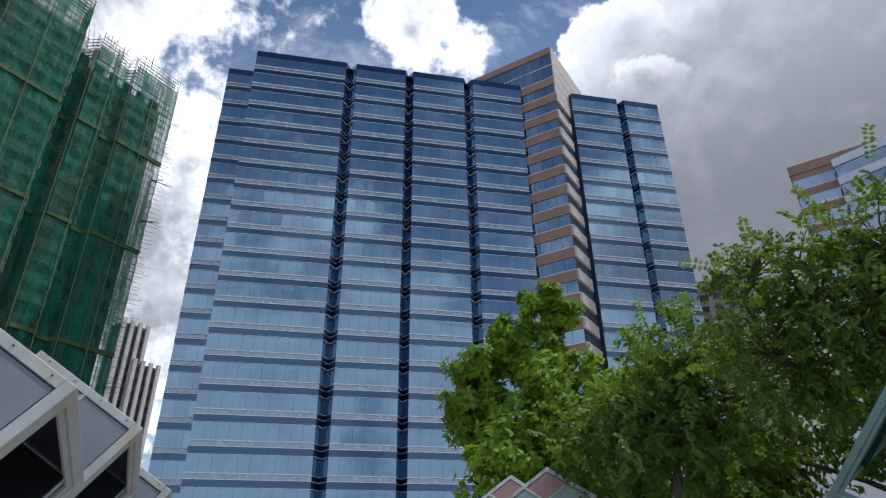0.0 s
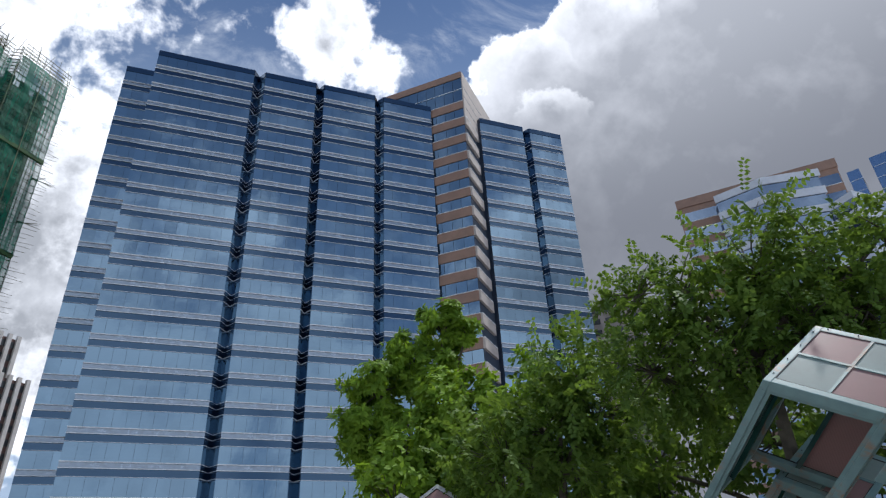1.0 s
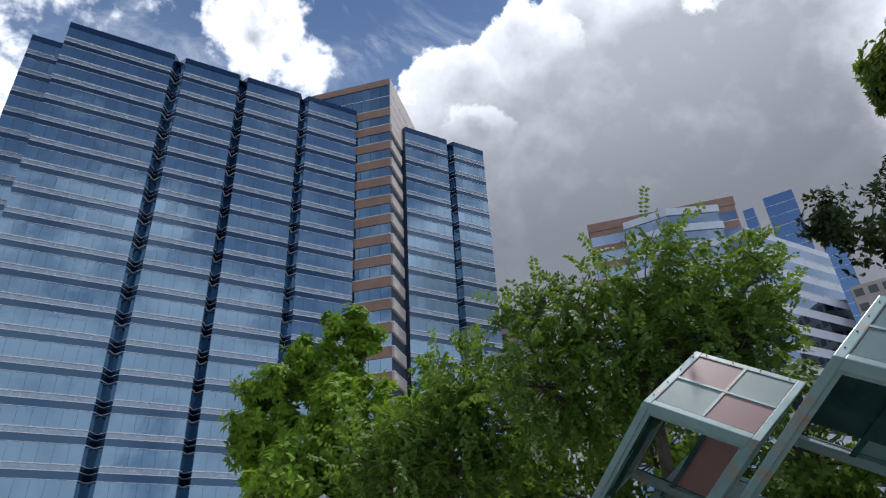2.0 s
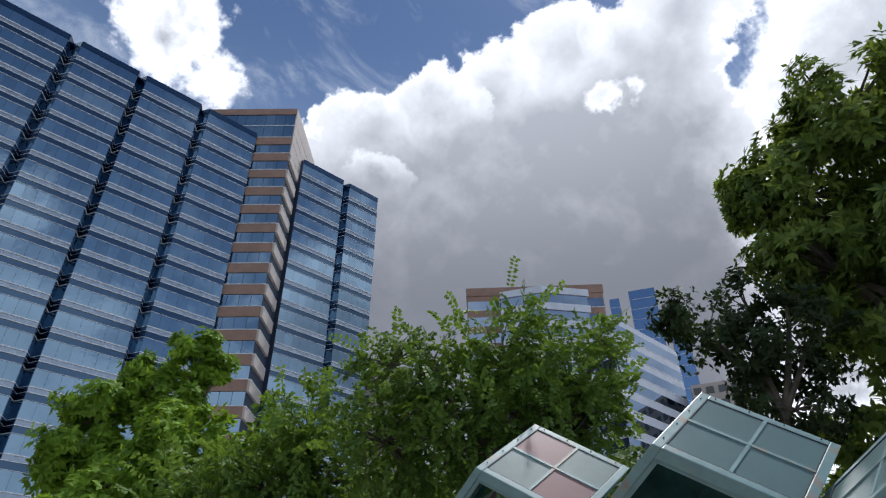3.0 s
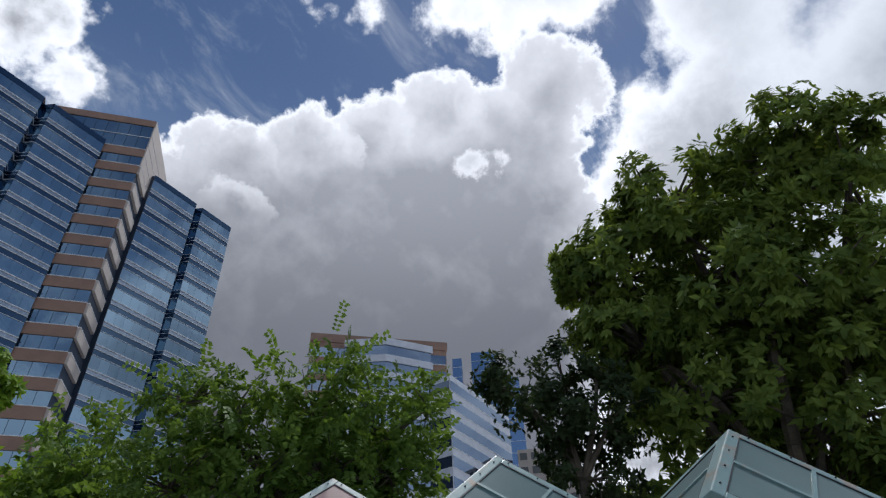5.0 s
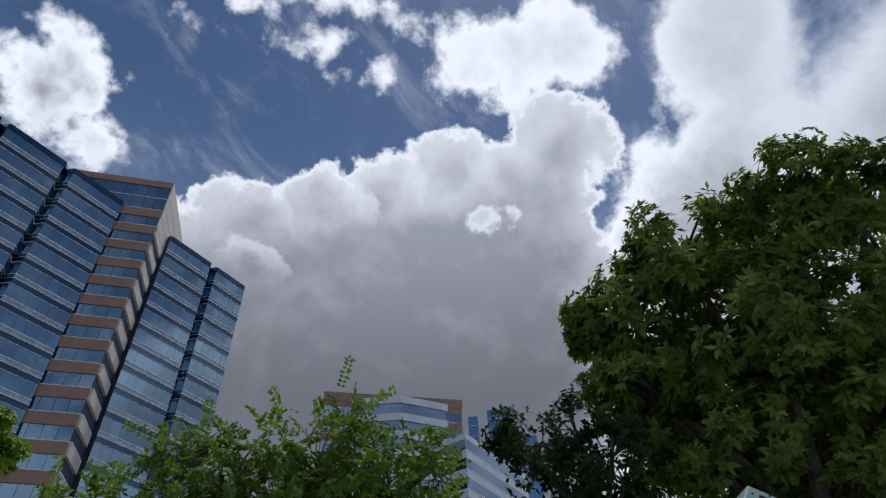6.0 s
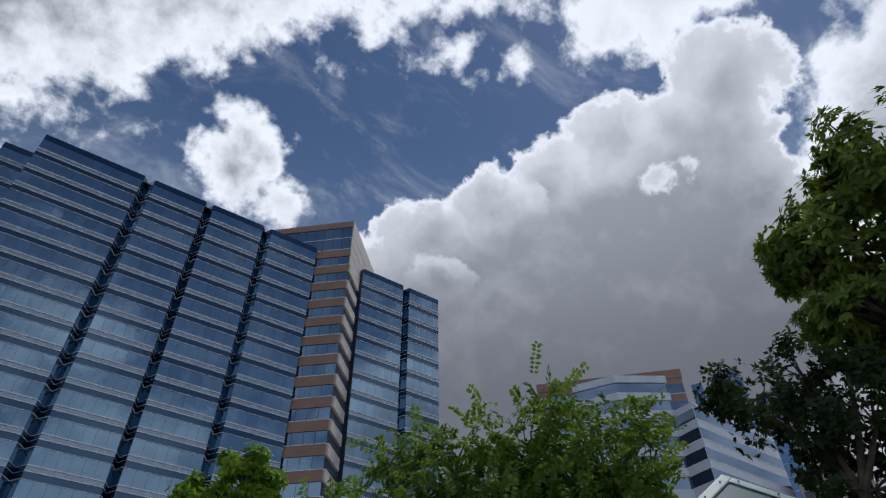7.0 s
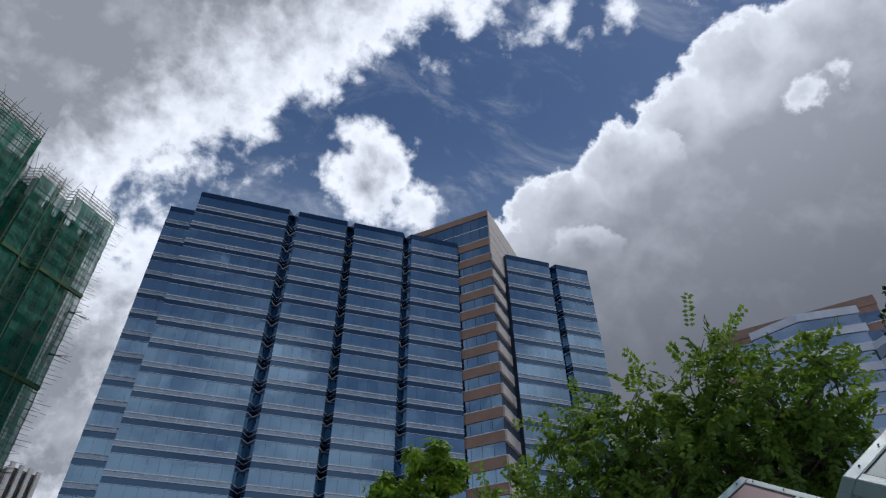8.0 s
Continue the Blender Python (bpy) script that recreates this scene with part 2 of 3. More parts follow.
def net_material(name, colour):
    """Woven building net: many fine holes, thicker and thinner patches."""
    made = bpy.data.materials.new(name)
    made.use_nodes = True
    k = Nodes(made.node_tree)
    place = k.add("ShaderNodeTexCoord").outputs["Object"]
    drawn = k.add("ShaderNodeMapping")
    k.link(place, drawn.inputs["Vector"])
    drawn.inputs["Scale"].default_value = (1.0, 1.0, 0.10)
    folds = k.ramp(k.noise(drawn.outputs[0], 1.1, 5.0, 0.6), 0.32, 0.68)
    patches = k.ramp(k.noise(place, 0.35, 5.0, 0.65, 0.4), 0.3, 0.7)
    tone = k.mix(k.math("ADD", k.math("MULTIPLY", folds, 0.6), k.math("MULTIPLY", patches, 0.4)), tuple(c * 0.45 for c in colour), tuple(c * 1.3 for c in colour))
    shader = k.add("ShaderNodeBsdfPrincipled")
    k.link(tone, shader.inputs["Base Color"])
    shader.inputs["Roughness"].default_value = 0.8
    glow = k.add("ShaderNodeBsdfTranslucent")
    k.link(tone, glow.inputs["Color"])
    cloth = k.add("ShaderNodeMixShader")
    cloth.inputs[0].default_value = 0.4
    k.link(shader.outputs[0], cloth.inputs[1])
    k.link(glow.outputs[0], cloth.inputs[2])
    clear = k.add("ShaderNodeBsdfTransparent")
    weave = k.add("ShaderNodeMixShader")
    k.link(k.ramp(k.noise(drawn.outputs[0], 0.9, 4.0, 0.6), 0.35, 0.65, 0.10, 0.46), weave.inputs[0])
    k.link(cloth.outputs[0], weave.inputs[1])
    k.link(clear.outputs[0], weave.inputs[2])
    k.link(weave.outputs[0], k.add("ShaderNodeOutputMaterial").inputs["Surface"])
    return made


def pane_material(name, colour, dirt):
    """Wired cast glass: dull on the face, letting light through."""
    made = bpy.data.materials.new(name)
    made.use_nodes = True
    k = Nodes(made.node_tree)
    place = k.add("ShaderNodeTexCoord").outputs["Object"]
    own = k.add("ShaderNodeObjectInfo").outputs["Random"]
    cloudy = k.ramp(k.noise(place, 1.6, 5.0, 0.65, 0.5), 0.35, 0.75)
    tone = k.mix(k.math("MULTIPLY", cloudy, 0.55), colour, dirt)
    tone = k.mix(k.math("MULTIPLY", own, 0.3), tone, tuple(c * 0.7 for c in colour))
    wire = k.add("ShaderNodeTexWave", wave_type="BANDS", bands_direction="DIAGONAL")
    k.link(place, wire.inputs["Vector"])
    wire.inputs["Scale"].default_value = 22.0
    tone = k.mix(k.math("MULTIPLY", k.ramp(wire.outputs["Fac"], 0.75, 1.0), 0.22), tone, tuple(c * 0.55 for c in colour))
    face = k.add("ShaderNodeBsdfPrincipled")
    k.link(tone, face.inputs["Base Color"])
    face.inputs["Roughness"].default_value = 0.32
    relief = k.add("ShaderNodeBump")
    relief.inputs["Strength"].default_value = 0.12
    relief.inputs["Distance"].default_value = 0.004
    k.link(k.noise(place, 70.0, 3.0), relief.inputs["Height"])
    k.link(relief.outputs[0], face.inputs["Normal"])
    glow = k.add("ShaderNodeBsdfTranslucent")
    k.link(tone, glow.inputs["Color"])
    both = k.add("ShaderNodeMixShader")
    both.inputs[0].default_value = 0.38
    k.link(face.outputs[0], both.inputs[1])
    k.link(glow.outputs[0], both.inputs[2])
    k.link(both.outputs[0], k.add("ShaderNodeOutputMaterial").inputs["Surface"])
    return made


GLASS = mirror_glass("tower_glass", (0.205, 0.290, 0.375))
GLASS_DARK = mirror_glass("dark_spandrel_glass", (0.062, 0.100, 0.155), rough=0.08)
SPANDREL = material("grey_spandrel_panel", (0.30, 0.355, 0.43), 0.22, 0.5, 0.1, 1.5, dirt=(0.2, 0.22, 0.25))
RAIL = material("pale_rail", (0.80, 0.82, 0.85), 0.4, 0.0)
TOWER_BODY = material("tower_backing", (0.035, 0.05, 0.08), 0.5)
BROWN = material("brown_stone_cladding", (0.30, 0.185, 0.135), 0.6, 0, 0.12, 0.6, 0.1, 6, (0.22, 0.14, 0.1), 0.4, 0.5)
BEIGE = material("beige_panel", (0.50, 0.44, 0.40), 0.6, 0, 0.08, 0.8, dirt=(0.36, 0.33, 0.3))
FAR_WHITE = material("pale_glass_band", (0.62, 0.65, 0.71), 0.45, 0.0, 0.08, 0.4)
FAR_GLASS = mirror_glass("far_blue_glass", (0.17, 0.22, 0.30))
FAR_DEEP = mirror_glass("deep_blue_glass", (0.10, 0.17, 0.31), rough=0.2)
RENDERING = material("white_wall_paint", (0.62, 0.60, 0.58), 0.8, 0, 0.08, 0.5, dirt=(0.38, 0.36, 0.34), dirt_scale=0.3)
RED_TILE = material("maroon_wall_tile", (0.13, 0.075, 0.065), 0.6, 0, 0.2, 0.7)
BEIGE_WALL = material("old_beige_wall", (0.42, 0.37, 0.33), 0.8, 0, 0.12, 0.4, dirt=(0.25, 0.22, 0.2), dirt_scale=0.3)
WINDOW_DARK = material("dark_window", (0.05, 0.055, 0.06), 0.15)
CONCRETE = material("bare_concrete", (0.30, 0.29, 0.27), 0.85, 0, 0.15, 0.8, 0.2, 8, (0.18, 0.17, 0.16), 0.5, 0.4)
NET = net_material("green_net", (0.008, 0.185, 0.115))
BAMBOO = material("bamboo", (0.17, 0.17, 0.10), 0.6, 0, 0.25, 2.0)
NET_ROPE = material("olive_band", (0.045, 0.10, 0.035), 0.8, 0, 0.3, 1.5)
FRAME = material("pale_green_painted_steel", (0.195, 0.305, 0.300), 0.42, 0.0, 0.08, 6.0, 0.06, 60, (0.36, 0.19, 0.10), 0.8, 2.2)
FRAME_WHITE = material("cream_painted_steel", (0.40, 0.41, 0.40), 0.45, 0.0, 0.08, 6.0, 0.06, 60, (0.42, 0.34, 0.20), 0.7, 1.8)
SEAL = material("black_rubber_seal", (0.02, 0.022, 0.022), 0.6)
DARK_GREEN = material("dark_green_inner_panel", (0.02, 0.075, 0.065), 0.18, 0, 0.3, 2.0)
# near-black that stands in for the unlit inside of the cream boxes
HOLLOW_SHADE = material("dark_grey_hollow_shade", (0.018, 0.020, 0.026), 0.4, 0, 0.3, 2.0)
PANE_PINK = pane_material("pink_wired_pane", (0.50, 0.295, 0.28), (0.42, 0.30, 0.27))
PANE_PALE = pane_material("pale_green_wired_pane", (0.44, 0.55, 0.51), (0.34, 0.33, 0.31))
PANE_GREEN = pane_material("grey_green_wired_pane", (0.235, 0.35, 0.34), (0.20, 0.285, 0.28))
PANE_GREY = pane_material("blue_grey_wired_pane", (0.36, 0.40, 0.44), (0.27, 0.30, 0.33))
BARK = material("grey_brown_bark", (0.10, 0.085, 0.065), 0.9, 0, 0.35, 5.0, 0.5, 25)
PAVING = material("grey_granite_paving", (0.26, 0.25, 0.24), 0.75, 0, 0.15, 2.0, 0.15, 50, (0.15, 0.145, 0.14), 0.4, 0.4)
LEAF_BRIGHT = leaf_material("bright_green_leaf", (0.070, 0.150, 0.012), (0.270, 0.420, 0.040))
LEAF_PINNATE = leaf_material("mid_green_leaflet", (0.046, 0.100, 0.016), (0.185, 0.290, 0.050))
LEAF_BROAD = leaf_material("deep_green_broad_leaf", (0.034, 0.074, 0.013), (0.235, 0.315, 0.060))
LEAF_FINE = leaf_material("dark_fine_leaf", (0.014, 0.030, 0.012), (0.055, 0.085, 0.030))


# ---- mesh helpers ----
class Shape:
    """Collects corners and faces of one mesh."""

    def __init__(self):
        self.v, self.f = [], []

    def block(self, o, a, b, c):
        """A box from its corner o and three edges."""
        o, a, b, c = (Vector(q) for q in (o, a, b, c))
        k = len(self.v)
        self.v += [o, o + a, o + a + b, o + b, o + c, o + a + c, o + a + b + c, o + b + c]
        quads = [(0, 3, 2, 1), (4, 5, 6, 7), (0, 1, 5, 4), (1, 2, 6, 5), (2, 3, 7, 6), (3, 0, 4, 7)]
        if a.cross(b).dot(c) < 0:
            quads = [q[::-1] for q in quads]
        self.f += [tuple(k + i for i in q) for q in quads]
        return self

    def rod(self, p, q, r0, r1, sides=6):
        p, q = Vector(p), Vector(q)
        d = (q - p).normalized()
        s = d.orthogonal().normalized()
        t = d.cross(s)
        k = len(self.v)
        for base, r in ((p, r0), (q, r1)):
            for i in range(sides):
                g = 2 * math.pi * i / sides
                self.v.append(base + s * (r * math.cos(g)) + t * (r * math.sin(g)))
        for i in range(sides):
            j = (i + 1) % sides
            self.f.append((k + i, k + j, k + sides + j, k + sides + i))
        self.f.append(tuple(k + i for i in reversed(range(sides))))
        self.f.append(tuple(k + sides + i for i in range(sides)))
        return self

    def prism(self, plan, z0, z1):
        """A block over a plan given counter-clockwise."""
        k, m = len(self.v), len(plan)
        self.v += [Vector((x, y, z0)) for x, y in plan] + [Vector((x, y, z1)) for x, y in plan]
        for i in range(m):
            j = (i + 1) % m
            self.f.append((k + i, k + j, k + m + j, k + m + i))
        self.f.append(tuple(k + i for i in reversed(range(m))))
        self.f.append(tuple(k + m + i for i in range(m)))
        return self

    def mesh(self, name, mat):
        data = bpy.data.meshes.new(name)
        data.from_pydata([tuple(v) for v in self.v], [], self.f)
        data.materials.append(mat)
        return data


def part(name, shape, mat, parent, label="", kind="", at=None):
    """One mesh under a thing or under a part."""
    data = shape if isinstance(shape, bpy.types.Mesh) else shape.mesh(name, mat)
    ob = new(name, data)
    ob.parent = parent
    if at is not None:
        ob.location = at
    return tagged(ob, label, kind=kind)


def thing(name, label, category, at=(0, 0, 0), group="", kind=""):
    ob = new(name)
    ob.location = at
    ob.empty_display_size = 0.2
    return tagged(ob, label, category, group, kind)


# ---- ground ----
ground = new("ground", Shape().prism([(-1500, -1500), (1500, -1500), (1500, 1500), (-1500, 1500)], -0.5, 0.0).mesh("ground", PAVING))
tagged(ground, "grey granite paving of a city square", "ground", kind="structure")

# ---- the blue glass office tower ----
PERIOD, LINE_TOP, FLOORS = 3.93, 82.4, 21
tower = thing("office_tower", "tall office tower of blue mirror glass with a brown stone corner", "building", (20, 95, 0))
TOWER_AT = Vector((20, 95, 0))


REST = Shape()


def facade(p, q, roof, pane=1.52, near=False):
    """One flat stretch of curtain wall from p to q, floor by floor."""
    p, q = Vector((*p, 0)), Vector((*q, 0))
    run = q - p
    length = run.length
    along = run / length
    out = Vector((along.y, -along.x, 0))
    count = max(1, round(length / pane))
    step = length / count

    def local(s, o, z):
        return along * s + out * o + Vector((0, 0, z))

    def sheet(sh, base):
        """One pane, a hair out of true."""
        k = len(sh.v)
        s0, s1, z0, z1 = 0.011, step - 0.011, 0.05, 2.26
        a, b, c = (random.gauss(0, 0.0022) for _ in range(3))
        sh.v += [base + e for e in (
            local(s0, -0.05, z0), local(s1, -0.05, z0), local(s1, -0.05, z1), local(s0, -0.05, z1),
            local(s0, 0.06 + a, z0), local(s1, 0.06 + b, z0), local(s1, 0.06 + b + c, z1), local(s0, 0.06 + a + c, z1))]
        sh.f += [tuple(k + j for j in quad) for quad in ((4, 5, 6, 7), (0, 1, 5, 4), (1, 2, 6, 5), (2, 3, 7, 6), (3, 0, 4, 7))]
        return sh

    variants = [sheet(Shape(), Vector((0, 0, 0))).mesh("pane", GLASS) for _ in range(8)]
    notch = pane == 3
    front = GLASS_DARK if notch else SPANDREL
    deep, high = (0.14, 0.05) if notch else (0.26, 0.10)
    light = Shape().block(local(0, -0.05, -0.68), along * length, out * 0.15, (0, 0, 0.64)).mesh("spandrel", front)
    dark = Shape().block(local(0, -0.05, 2.31), along * length, out * 0.15, (0, 0, 0.87)).mesh("dark_band", GLASS_DARK)
    rail = Shape().block(local(0, -0.02, -0.04), along * length, out * deep, (0, 0, high))
    rail.block(local(0, -0.02, -0.75), along * length, out * (deep - 0.02), (0, 0, high * 0.85))
    rail = rail.mesh("rail", RAIL)
    sill = Shape().block(local(0, -0.02, 2.26), along * length, out * 0.16, (0, 0, 0.045)).mesh("sill", RAIL)
    for k in range(FLOORS):
        at = p - TOWER_AT + Vector((0, 0, LINE_TOP - PERIOD * k))
        for i in range(count):
            here = at + along * (i * step)
            if near and k >= 10:
                part("pane", random.choice(variants), GLASS, tower, at=here)
            else:
                sheet(REST, here)
        part("rail", rail, RAIL, part("spandrel", light, front, tower, at=at), "thin pale metal rail")
        if k:
            part("sill", sill, RAIL, part("dark_band", dark, GLASS_DARK, tower, at=at), "thin pale sill")
    top = Shape().block(p - TOWER_AT + local(0, -0.3, LINE_TOP + 2.27), along * length, out * 0.42, (0, 0, roof - LINE_TOP - 2.27))
    part("parapet", top, GLASS_DARK, tower)


ROOF = 85.75
BAYS = [((-20.2, 91.2), (-15.0, 91.2)), ((-15.0, 86.0), (0.3, 86.0)), ((2.2, 86.0), (10.93, 86.0)), ((12.4, 86.0), (21.65, 86.0)),
        ((23.3, 86.0), (32.44, 86.0)), ((42.5, 86.2), (51.66, 86.2)), ((53.2, 86.2), (60.2, 86.2))]
NOTCHES = [(0.3, 2.2, 86.0), (10.93, 12.4, 86.0), (21.65, 23.3, 86.0), (51.66, 53.2, 86.2)]
for p, q in BAYS:
    facade(p, q, ROOF, near=-1 < p[0] < 33 and p[1] == 86.0 or p[0] == -15.0 and p[1] == 86.0)
for x0, x1, y in NOTCHES:
    middle = ((x0 + x1) / 2, y + 1.5)
    facade((x0, y), middle, ROOF, pane=3)
    facade(middle, (x1, y), ROOF, pane=3)
part("panes", REST, GLASS, tower, kind="stuff")
body = Shape().prism([(-20.15, 91.26), (-15.0, 91.26), (-14.95, 86.06), (0.3, 86.06), (1.25, 87.6), (2.2, 86.06), (10.93, 86.06), (11.66, 87.6),
                      (12.4, 86.06), (21.65, 86.06), (22.47, 87.6), (23.3, 86.06), (32.4, 86.06), (33.2, 87.4), (41.9, 87.4), (42.5, 86.26),
                      (51.66, 86.26), (52.43, 87.8), (53.2, 86.26), (60.15, 86.26), (60.15, 118), (-20.15, 118)], 0, ROOF - 0.12)
for v in body.v:
    v -= TOWER_AT
part("structure", body, TOWER_BODY, tower)

# the stone-clad corner shaft, turned by 45 degrees
CORNER, LEFT_END, RIGHT_END, SHAFT_TOP = Vector((37.45, 82.0, 0)), Vector((25.3, 93.2, 0)), Vector((48.0, 92.8, 0)), 92.6
shaft = Shape().prism([(25.3, 93.25), (37.45, 82.12), (47.9, 92.8), (36.0, 104.0)], 0, SHAFT_TOP - 0.1)
for v in shaft.v:
    v -= TOWER_AT
part("shaft", shaft, TOWER_BODY, tower)


SHAFT_PANES = Shape()


def shaft_side(start, end, outward, brown, lip):
    run = end - start
    length, along = run.length, run.normalized()

    def local(s, o, z):
        return start - TOWER_AT + along * s + outward * o + Vector((0, 0, z))

    part("crown_band", Shape().block(local(0, -0.3, 91.1), along * length, outward * (0.3 + lip), (0, 0, 1.5)), brown, tower)
    for k in range(-1, FLOORS):
        z = 85.15 - PERIOD * k
        if k >= 0:
            part("stone_band", Shape().block(local(0, -0.3, z - 1.72), along * length, outward * (0.3 + lip), (0, 0, 1.72)), brown, tower)
            part("ledge", Shape().block(local(0, -0.3, z), along * length, outward * (0.36 + lip), (0, 0, 0.09)), RAIL, tower)
        count = round(length / 1.9)
        low, high = (z - PERIOD + 0.1, z - 1.75) if k >= 0 else (85.25, 91.1)
        for i in range(count):
            a, c = random.gauss(0, 0.002), random.gauss(0, 0.003)
            j = len(SHAFT_PANES.v)
            s0, s1 = i * length / count + 0.03, (i + 1) * length / count - 0.03
            SHAFT_PANES.v += [local(s0, 0.02 + a, low), local(s1, 0.02, low), local(s1, 0.02 + c, high), local(s0, 0.02 + a + c, high)]
            SHAFT_PANES.f.append((j, j + 1, j + 2, j + 3))
    part("transom", Shape().block(local(0, -0.05, 88.2), along * length, outward * 0.16, (0, 0, 0.1)), RAIL, tower)


left_out = Vector((-11.2, -12.15, 0)).normalized()
right_out = Vector((10.8, -10.55, 0)).normalized()
shaft_side(LEFT_END, CORNER, left_out, BROWN, 0.16)
part("shaft_panes", SHAFT_PANES, GLASS, tower, kind="stuff")
# the sunlit side: blank panels at the head, then deep balcony bands
run = RIGHT_END - CORNER
along = run.normalized()
part("head_panel", Shape().block(CORNER - TOWER_AT - right_out * 0.3 + Vector((0, 0, 80.2)), run, right_out * 0.46, (0, 0, SHAFT_TOP - 80.2)), BEIGE, tower)
for z in (84.0, 86.4, 88.8):
    part("joint", Shape().block(CORNER - TOWER_AT + right_out * 0.14 + Vector((0, 0, z)), run, right_out * 0.04, (0, 0, 0.09)), SPANDREL, tower)
for k in range(1, FLOORS):
    z = 85.15 - PERIOD * k
    part("balcony_band", Shape().block(CORNER - TOWER_AT - right_out * 0.5 + Vector((0, 0, z - 1.72)), along * 5.6, right_out * 0.85, (0, 0, 1.72)), BEIGE, tower)
    part("ledge", Shape().block(CORNER - TOWER_AT - right_out * 0.5 + Vector((0, 0, z)), along * 5.6, right_out * 0.9, (0, 0, 0.09)), RAIL, tower)


# ---- other buildings ----
def block_tower(name, label, at, turn, width, depth, height, wall, window, storey, cols, band=False, head=None, ribs=None):
    """A building with windows (or window bands) for each storey and bay on the three sides that can show."""
    b = thing(name, label, "building", at)
    b.rotation_euler = (0, 0, radians(turn))
    part("wall", Shape().block((-width / 2, 0, 0), (width, 0, 0), (0, depth, 0), (0, 0, height)), wall, b)
    floors = int(height / storey)
    panes, lines = Shape(), Shape()
    for side in range(3):
        length = width if side == 0 else depth
        o = Vector(((-width / 2, 0, 0), (-width / 2, depth, 0), (width / 2, 0, 0))[side])
        a = Vector(((1, 0, 0), (0, -1, 0), (0, 1, 0))[side])
        out = Vector((a.y, -a.x, 0))
        n_cols = max(1, round(cols * length / width))
        step = length / n_cols
        for k in range(floors):
            z = height - storey * (k + 1)
            if band:
                part("window_band", Shape().block(o + a * 0.15 - out * 0.1 + Vector((0, 0, z + storey * 0.1)), a * (length - 0.3), out * 0.14, (0, 0, storey * 0.56)), window, b)
                lines.block(o + a * 0.1 - out * 0.1 + Vector((0, 0, z + storey * 0.08)), a * (length - 0.2), out * 0.2, (0, 0, 0.09))
                continue
            for i in range(n_cols):
                panes.block(o + a * (step * (i + 0.18)) - out * 0.1 + Vector((0, 0, z + storey * 0.25)), a * step * 0.64, out * 0.16, (0, 0, storey * 0.5))
        if ribs and side == 0:
            for i in range(n_cols + 1):
                wide = 0.42 * step
                part("rib", Shape().block(o + a * (step * i - wide / 2) - out * 0.1, a * wide, out * 0.75, (0, 0, height + 0.8)), ribs, b)
    if panes.v:
        part("window_grid", panes, window, b, kind="stuff")
    if lines.v:
        part("sill_lines", lines, RAIL, b, kind="stuff")
    if head:
        part("roof_band", Shape().block((-width / 2 - 0.2, -0.2, height), (width + 0.4, 0, 0), (0, depth + 0.4, 0), (0, 0, 2.0)), head, b)
    return b


block_tower("apartment_block", "white-ribbed apartment tower with maroon window bays", (-44.0, 156.0, 0), 45, 6.2, 5.2, 60.5, RED_TILE, WINDOW_DARK, 2.9, 3, ribs=RENDERING)
block_tower("apartment_block", "lower white-ribbed apartment tower with maroon bays", (-40.4, 158.5, 0), 45, 6.2, 5.2, 51.5, RED_TILE, WINDOW_DARK, 2.9, 3, ribs=RENDERING)
block_tower("apartment_block", "old beige apartment tower with dark windows", (92.5, 123.0, 0), -37, 12, 10, 69, BEIGE_WALL, WINDOW_DARK, 3.0, 4, ribs=BEIGE_WALL)
block_tower("apartment_block", "beige apartment block behind the dark tree", (126, 54, 0), -65, 12, 12, 54, BEIGE_WALL, WINDOW_DARK, 3.0, 5)
block_tower("office_block", "blue glass office block with a brown stone roof band", (96.8, 76.8, 0), -45.7, 29.4, 18, 73, BROWN, FAR_GLASS, 3.9, 6, band=True, head=BROWN)
block_tower("office_block", "pale banded glass office block", (114.5, 62.5, 0), 0, 25, 20, 64, FAR_WHITE, FAR_GLASS, 3.9, 6, band=True)
block_tower("glass_tower", "deep blue glass tower", (185.6, 99.4, 0), -61.6, 9, 10, 120, FAR_DEEP, FAR_DEEP, 4.0, 5, band=True)
block_tower("glass_tower", "lower deep blue glass tower", (190.0, 91.0, 0), -61.6, 5, 10, 109, FAR_DEEP, FAR_DEEP, 4.0, 3, band=True)
block_tower("glass_tower", "slim deep blue glass tower", (181.0, 108.0, 0), -61.6, 3.4, 8, 118, FAR_DEEP, FAR_DEEP, 4.0, 3, band=True)
prow = thing("glass_bay", "pale glass bay with a pointed front on an office block", "building", (93.9, 72.8, 0))
part("wall", Shape().prism([(0, 0), (8.5, -5.5), (12, 4), (2, 12), (-4.2, 7.5)], 0, 72.2), FAR_GLASS, prow)
for k in range(19):
    z = 72.2 - 3.9 * k
    part("pale_band", Shape().prism([(-0.1, -0.25), (8.7, -5.9), (12, 4), (2, 12), (-4.5, 7.5)], z - 1.6, z), FAR_WHITE, prow)

# ---- the building under scaffold and green net ----
site = thing("scaffolded_building", "tower block wrapped in bamboo scaffold and green net", "building", (-36.4, 92.3, -0.45))
site.scale = (1.3, 1.3, 1.3)
SITE_AT = Vector((-28, 71, 0))
corner_a, corner_b = Vector((-22.4, 73.7, 0)), Vector((-45.3, 49.1, 0))
along_net = (corner_b - corner_a).normalized()
out_net = Vector((-along_net.y, along_net.x, 0))
if out_net.x < 0:
    out_net = -out_net
